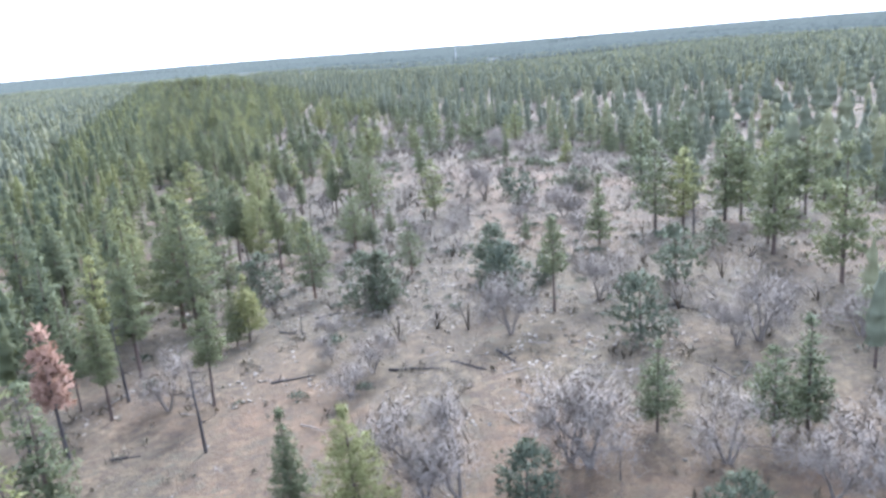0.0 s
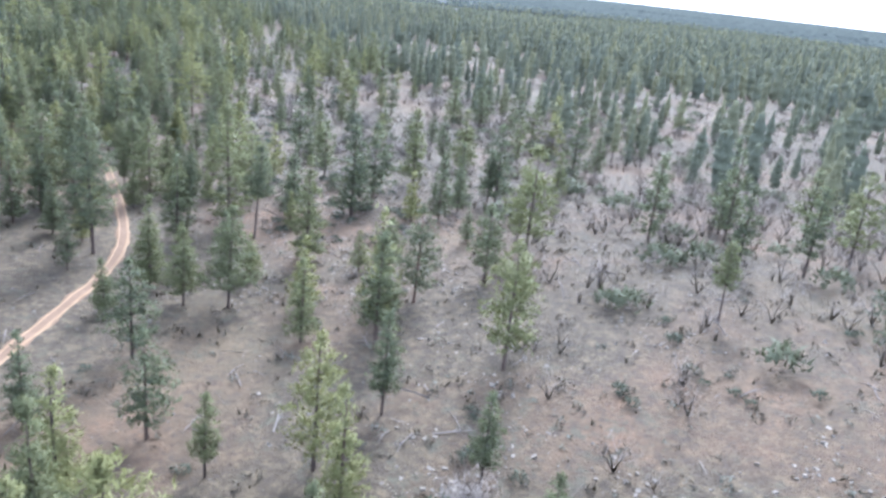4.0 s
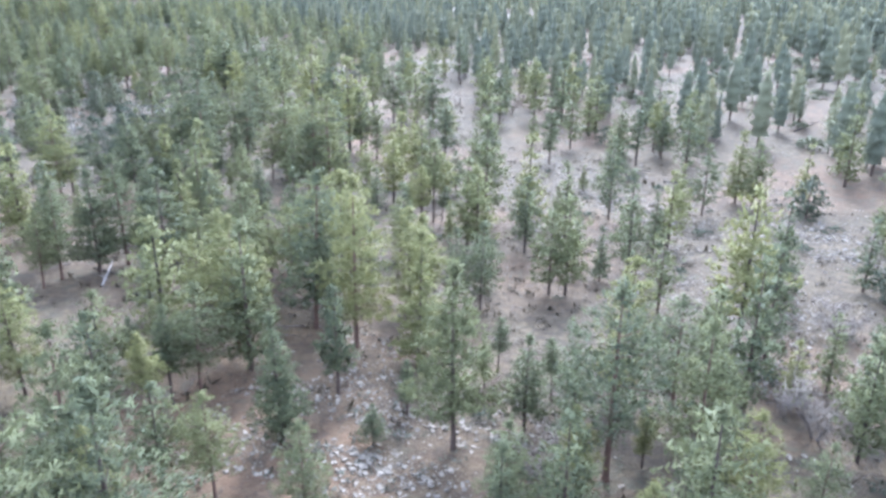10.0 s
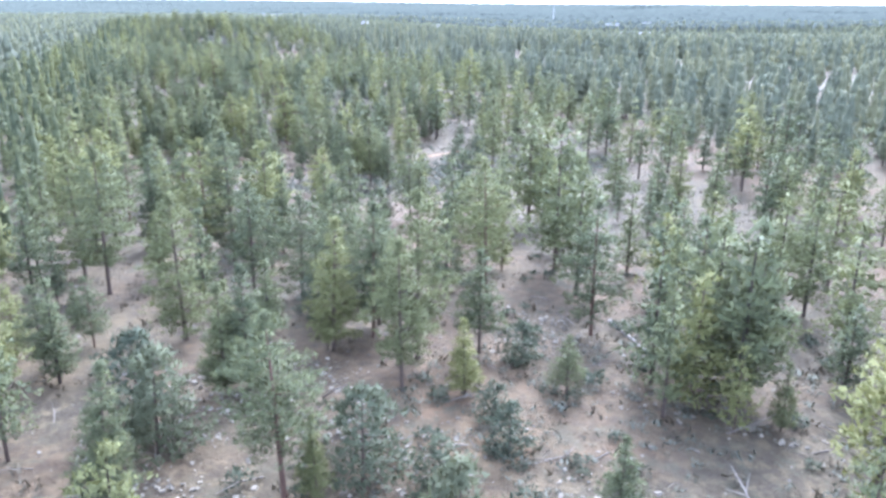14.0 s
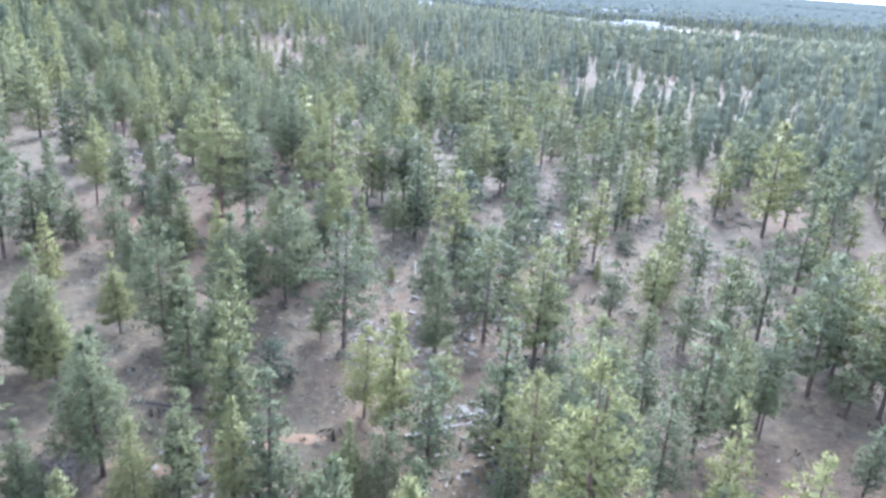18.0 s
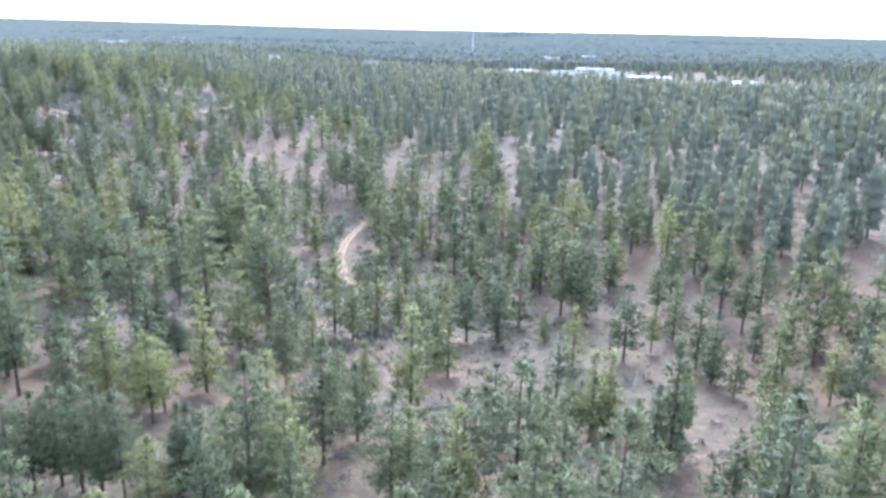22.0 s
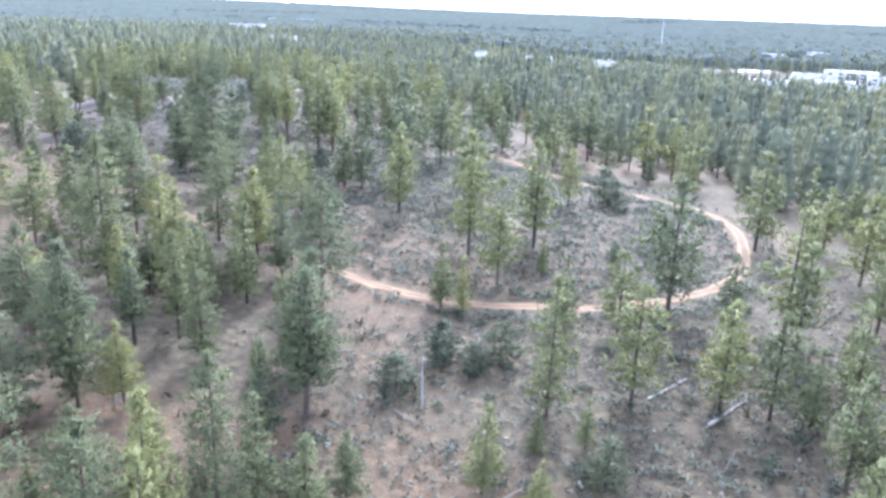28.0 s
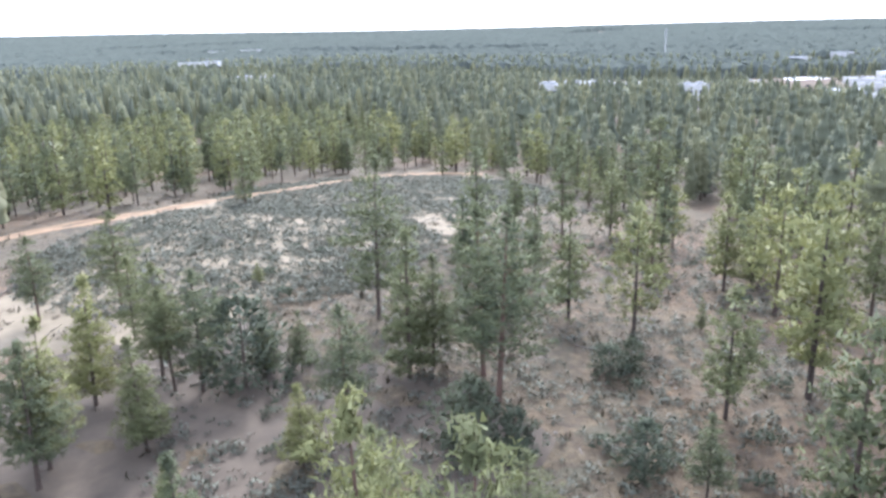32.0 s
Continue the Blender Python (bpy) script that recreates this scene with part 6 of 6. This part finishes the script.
def tuft_shape(seed):
    rand = np.random.default_rng(seed)
    c = np.column_stack([rand.normal(0, 0.12, (3, 2)), np.full(3, 0.16)])
    out = np.column_stack([rand.normal(0, 0.5, (3, 2)), np.full(3, 0.8)])
    return blades(c, out / np.linalg.norm(out, axis=1, keepdims=True), 3, 0.42, 0.12, rand, 0.5, 0.5)


strew("dry_grass", "tufts of dry straw grass and dead twigs on the forest floor", scatter([(35, 60 + 70 * k, 62, 46, 760) for k in range(19)]),
      [tuft_shape(s) for s in range(6)], 0.9, 2.4, GRASS, "grass", 1.5, 0.8)
GREEN_SHRUBS = [bush_shape(20 + s, 22, 5, 0.2, 0.085) for s in range(4)]
strew("green_scrub", "dark green scrub oak and young juniper clumps", scatter([
    (20, 150, 45, 90, 90), (60, 140, 60, 80, 110), (38, 268, 14, 20, 70), (40, 325, 16, 30, 60), (60, 420, 40, 80, 130), (8, 548, 24, 28, 100), (40, 580, 30, 40, 80),
    (40, 680, 40, 40, 70), (50, 780, 50, 50, 140), (40, 880, 40, 60, 90), (35, 1100, 34, 40, 110), (62, 1180, 45, 45, 60), (60, 1270, 50, 50, 100)]),
    GREEN_SHRUBS, 1.0, 2.4, SCALES, "shrub", 1.6, 0.9)


def twiggy_shape(seed):
    rand = np.random.default_rng(seed)
    n = 20
    a, r = rand.uniform(0, 6.28, n), np.sqrt(rand.uniform(0, 1, n)) * 0.42
    c = np.stack([r * np.cos(a), r * np.sin(a), rand.uniform(0.25, 0.9, n) * (1 - r * 0.7)], 1)
    out = np.stack([np.cos(a) * 0.5, np.sin(a) * 0.5, np.full(n, 0.8)], 1)
    v, f, nrm = blades(c, out, 4, 0.26, 0.011, rand, 0.3, 0.5)
    bits = []
    for k in range(4):
        tip = c[k]
        bits.append(tube([(0, 0, -0.03), (tip[0] * 0.4, tip[1] * 0.4, tip[2] * 0.5), tuple(tip)], [0.022, 0.014, 0.005], 3))
    tv, tf = joined(bits)
    tri = np.concatenate([tf[:, [0, 1, 2]], tf[:, [0, 2, 3]]])
    tn = tv - np.array([0, 0, 0.4])
    tn /= np.linalg.norm(tn, axis=1, keepdims=True) + 1e-9
    return np.concatenate([v, tv]), np.concatenate([f, tri + len(v)]), np.concatenate([nrm, tn])


TWIGGY = [twiggy_shape(s) for s in range(6)]
strew("bare_thicket", "leafless grey-purple oak thicket on the burnt slope", scatter([
    (50, 120, 45, 60, 90), (95, 190, 60, 80, 400), (110, 290, 70, 70, 420), (200, 260, 130, 140, 720), (20, 130, 25, 60, 40), (75, 370, 50, 50, 110), (150, 350, 60, 80, 250), (90, 560, 40, 30, 40)]),
    TWIGGY, 2.4, 5.6, TWIGS, "tree", 1.3, 1.0)


strew("juniper_scrub", "scattered dark junipers and scrub oaks on the burnt slope", scatter([
    (190, 250, 140, 150, 300), (110, 160, 45, 60, 40), (170, 520, 70, 60, 60)]), [bush_shape(40 + s, 26, 5, 0.2, 0.09) for s in range(4)], 3.0, 6.0, SCALES, "tree", 1.4, 0.95)


def branch_shape(seed):
    """A fallen bough: a thin crooked stick with two forks."""
    rand = np.random.default_rng(900 + seed)
    mid = (0.45, rand.normal(0, 0.05), 0.05)
    bits = [tube([(0, 0, 0.02), mid, (1.0, rand.normal(0, 0.08), 0.03)], [0.022, 0.018, 0.006], 3)]
    for k in range(2):
        q = Vector(mid) * rand.uniform(0.7, 1.4)
        bits.append(tube([tuple(q), (q.x + 0.25, q.y + rand.choice([-1, 1]) * rand.uniform(0.1, 0.25), 0.06)], [0.012, 0.004], 3))
    v, f = joined(bits)
    return v, np.concatenate([f[:, [0, 1, 2]], f[:, [0, 2, 3]]])


LITTER_FIELDS = [(38, 60 + 60 * k, 60, 42) for k in range(22)]
strew("fallen_branches", "dead grey boughs and sticks littering the forest floor", scatter([(*field, 190) for field in LITTER_FIELDS]),
      [branch_shape(s) for s in range(6)], 1.2, 4.2, TWIGS, "branches", 1.6, 1.0, False)
strew("scattered_stones", "small weathered stones scattered over the forest floor", scatter([(*field, 620) for field in LITTER_FIELDS]),
      ROCKS, 0.10, 0.38, GREY_ROCK, "rock", 2.2, 0.7, False, 0.05)


# ---- fallen logs and boulders ----
def log_mesh(length, seed, mat):
    rand = np.random.default_rng(seed)
    n, r = 6, 0.10 + 0.009 * length
    pts = [(length * i / n, rand.normal(0, 0.005 * length), r * 0.8 + rand.normal(0, 0.03)) for i in range(n + 1)]
    bits = [tube(pts, [r * (1 - 0.6 * i / n) for i in range(n + 1)], 7)]
    for _ in range(int(3 + length)):
        i = int(rand.integers(1, n))
        p, a, l = Vector(pts[i]), rand.uniform(-1.2, 1.2), rand.uniform(0.3, 1.2)
        bits.append(tube([p, p + Vector((0.4 * l, math.sin(a) * l, abs(math.cos(a)) * l * 0.7))], [0.05, 0.015], 4))
    return mesh_from("log", *joined(bits), mat, True)


def fallen(kind, rows):
    """Logs lying from (x, y) to (x, y)."""
    mat, label = (CHAR, "charred fallen pine log with broken stubs") if kind == "charred" else (BLEACHED, "bleached fallen pine log with broken stubs")
    for x0, y0, x1, y1 in rows:
        l = math.hypot(x1 - x0, y1 - y0)
        ob = new("fallen_log", log_mesh(l, int(abs(x0) * 10 + y0), mat))
        z0, z1 = float(lay_of(x0, y0)), float(lay_of(x1, y1))
        ob.matrix_world = pose(x0, y0, z0 - 0.04, 0, -math.degrees(math.atan2(z1 - z0, l)), math.degrees(math.atan2(y1 - y0, x1 - x0)))
        tagged(ob, label, "log", "fallen logs")


fallen("charred", [(16.2, 70.5, 20.7, 67.6), (27.3, 68.8, 27.8, 65.1), (48.4, 69.8, 50.3, 66.8), (4.8, 74.6, 9.3, 73.8), (-10.0, 67.3, -7.6, 66.6), (22.3, 68.8, 24.6, 65.2), (18.0, 128.2, 19.0, 125.7), (26.4, 144.2, 32.1, 143.4), (48.3, 128.1, 49.9, 126.1), (7.2, 102.1, 11.3, 107.1), (12.4, 91.7, 15.7, 91.6), (7.6, 89.7, 9.5, 87.1), (30.2, 79.2, 32.4, 80.7), (135.8, 486.5, 146.3, 489.1), (29.5, 510.3, 31.6, 507.6), (41.4, 471.4, 39.6, 461.7), (36.6, 464.6, 39.7, 462.8), (89.7, 475.0, 92.5, 470.7), (-0.9, 467.0, 1.6, 463.4), (56.4, 568.8, 64.2, 567.9), (28.4, 542.5, 32.1, 541.5), (2.0, 745.1, 4.3, 744.1)])
fallen("charred", [(5.9, 799.6, 11.6, 801.4), (35.0, 770.0, 39.9, 769.8), (27.4, 839.2, 31.4, 839.0), (42.1, 841.2, 43.6, 839.4), (33.0, 869.8, 34.3, 868.2), (67.8, 964.4, 78.7, 958.3), (69.4, 950.8, 83.0, 953.2), (84.3, 967.8, 83.9, 961.9), (77.5, 923.7, 77.3, 920.4), (11.2, 943.6, 13.4, 944.4), (80.2, 973.2, 85.0, 968.7), (-5.4, 1104.9, -1.6, 1103.6), (1.1, 326.7, 4.3, 325.1), (39.3, 321.4, 40.9, 318.8), (47.9, 327.5, 49.4, 325.8), (70.1, 963.2, 77.4, 959.6), (94.1, 994.4, 99.2, 991.3), (80.2, 984.2, 85.8, 981.5), (-0.3, 747.0, 5.8, 744.2), (30.2, 511.4, 33.4, 506.8)])
fallen("bleached", [(53.3, 407.9, 53.3, 400.8), (-0.6, 461.2, 1.1, 468.0), (10.3, 555.7, 13.8, 553.7), (38.0, 592.4, 37.2, 583.3), (3.8, 612.9, 4.5, 616.7), (20.5, 736.5, 28.2, 737.3), (28.7, 800.0, 28.3, 796.2), (34.1, 770.0, 32.9, 766.7), (26.7, 840.4, 32.8, 842.2), (9.5, 934.8, 12.4, 941.6), (3.9, 942.6, 5.9, 940.9), (44.5, 1114.0, 50.5, 1115.5), (46.6, 1108.5, 54.7, 1111.1), (26.2, 1180.6, 30.2, 1181.8), (22.2, 738.1, 29.0, 738.2), (8.0, 741.8, 8.7, 737.0), (3.0, 820.9, 4.9, 815.6)])


def boulder(x, y, size, seed, mat):
    rand = np.random.default_rng(seed)
    bm = bmesh.new()
    bmesh.ops.create_icosphere(bm, subdivisions=3, radius=0.5)
    ax = [Vector(rand.normal(0, 1, 3)).normalized() for _ in range(13)]
    cut = [rand.uniform(0.17, 0.38) for _ in ax]
    for v in bm.verts:
        for a, c in zip(ax, cut):
            over = v.co.dot(a) - c
            if over > 0:
                v.co -= a * over
        v.co += v.co.normalized() * noise.noise(v.co * 5) * 0.04
    me = bpy.data.meshes.new("boulder")
    bm.to_mesh(me)
    bm.free()
    me.materials.append(mat)
    ob = new("boulder", me)
    ob.matrix_world = pose(x, y, float(lay_of(x, y)) + size * 0.14, 0, 0, rand.uniform(0, 360)) @ Matrix.Diagonal((size, size * 0.8, size * 0.62, 1))
    tagged(ob, "weathered pale grey limestone boulder among pines", "rock", "boulders")


for k, (x, y, size) in enumerate([(-3.2, 701.5, 3.0), (-5.7, 703, 2.2), (-1.2, 703.5, 1.6), (25, 705, 2.2), (27, 706, 1.6), (51, 1036, 2.4), (54, 1037.5, 3.0), (57, 1038.5, 2.2), (60, 1039, 2.6), (29.6, 1055, 2.6), (32, 1056, 2.0), (27, 1054, 1.8), (-4.5, 700.5, 1.4), (-2, 700, 1.1), (4, 736, 2.4), (6, 737, 1.5), (2.5, 737.5, 1.3), (33, 272, 1.6), (36, 275, 1.3), (35, 323, 1.5)]):
    boulder(x, y, size, 500 + k, GREY_ROCK)


# ---- the town beyond the woods ----
def box(x0, y0, z0, x1, y1, z1):
    v = np.array([(x, y, z) for z in (z0, z1) for x, y in ((x0, y0), (x1, y0), (x1, y1), (x0, y1))], float)
    return v, np.array([(3, 2, 1, 0), (4, 5, 6, 7), (0, 1, 5, 4), (1, 2, 6, 5), (2, 3, 7, 6), (3, 0, 4, 7)])


def building(x, y, w, d, h, turn, wall, roof=None):
    z, roof = float(lie(x, y)), roof or WHITE_ROOF
    root = tagged(new("commercial_building"), "low flat-roofed pale commercial building with parapet", "building", "buildings of the town")
    root.matrix_world = pose(x, y, z, 0, 0, turn)
    part("wall", mesh_from("wall", *joined([box(-w / 2, -d / 2, -3, w / 2, d / 2, h), ]), wall), root)
    t = 0.4
    rim = [box(-w / 2, -d / 2, h, w / 2, -d / 2 + t, h + 0.9), box(-w / 2, d / 2 - t, h, w / 2, d / 2, h + 0.9), box(-w / 2, -d / 2 + t, h, -w / 2 + t, d / 2 - t, h + 0.9), box(w / 2 - t, -d / 2 + t, h, w / 2, d / 2 - t, h + 0.9)]
    part("parapet", mesh_from("parapet", *joined(rim), wall), root)
    part("roof", mesh_from("roof", *box(-w / 2 + t, -d / 2 + t, h + 0.01, w / 2 - t, d / 2 - t, h + 0.3), roof), root, "flat membrane roof")
    n = max(2, int(w / 9))
    pane = mesh_from("window", *box(-1.7, -0.06, 0, 1.7, 0.03, 1.6), DARK_GLASS)
    for level in range(max(1, int(h / 3.6))):
        for i in range(n):
            win = part("window", pane, root)
            win.location = (-w / 2 + w * (i + 0.5) / n, -d / 2, 1.2 + 3.4 * level)
    for i in range(2):
        unit = part("roof_unit", mesh_from("roof_unit", *box(-1.6, -1.2, 0, 1.6, 1.2, 1.4), STEEL), root)
        unit.location = (w * (0.25 - 0.45 * i), d * 0.1, h + 0.3)


# the town: rows of low shops and stores, the larger ones behind
for row, (rx, ry, count, step, size) in enumerate([(455, 1365, 4, 42, 13), (487, 1340, 5, 44, 15), (520, 1345, 6, 37, 17), (555, 1395, 7, 42, 24), (590, 1330, 5, 40, 20), (600, 1440, 6, 48, 32), (640, 1400, 5, 52, 36), (680, 1370, 5, 58, 40)]):
    for k in range(count):
        if (k + 2 * row) % 4 == 3:
            continue
        bx, by = rx + 9 * math.sin(5.1 * k + row), ry + step * k + 7 * math.cos(3.7 * k + row)
        w = size * (0.75 + 0.55 * abs(math.sin(2.3 * k + 1.7 * row)))
        building(bx, by, w, w * (0.5 + 0.25 * abs(math.cos(k + row))), 4.2 + 3.4 * abs(math.sin(k * 3.3 + row)), -38 + 14 * math.sin(k + 2 * row), WHITE_WALL if (k + row) % 3 else TAN_WALL, WHITE_ROOF if (k + row) % 2 else GREY_ROOF)
for bx, by, w, d, h in [(166, 1935, 28, 16, 12), (184, 1950, 16, 14, 12), (157, 1733, 30, 14, 9), (330, 1600, 24, 14, 10), (470, 1690, 50, 22, 8), (430, 1712, 36, 18, 7), (445, 1668, 26, 15, 6), (405, 1725, 24, 14, 7), (498, 1672, 30, 16, 7), (330, 2480, 30, 16, 9), (392, 2500, 36, 18, 9), (470, 2470, 28, 18, 8), (425, 2440, 18, 14, 7), (239, 1521, 8, 8, 12), (330, 1512, 14, 10, 12), (725, 1733, 26, 14, 9), (796, 1728, 22, 14, 9)]:
    building(bx, by, w, d, h, -28, WHITE_WALL)

mast = tagged(new("radio_mast"), "tall thin grey steel radio mast", "mast")
mast.matrix_world = pose(685, 1875, float(lie(685, 1875)))
part("pole", mesh_from("pole", *tube([(0, 0, -1), (0, 0, 20), (0, 0, 36)], [0.9, 0.7, 0.45], 6), WHITE_WALL), mast)
for i in range(3):
    part("antenna", mesh_from("antenna", *box(-0.8, -0.8, 27 + 3 * i, 0.8, 0.8, 28 + 3 * i), STEEL), mast)
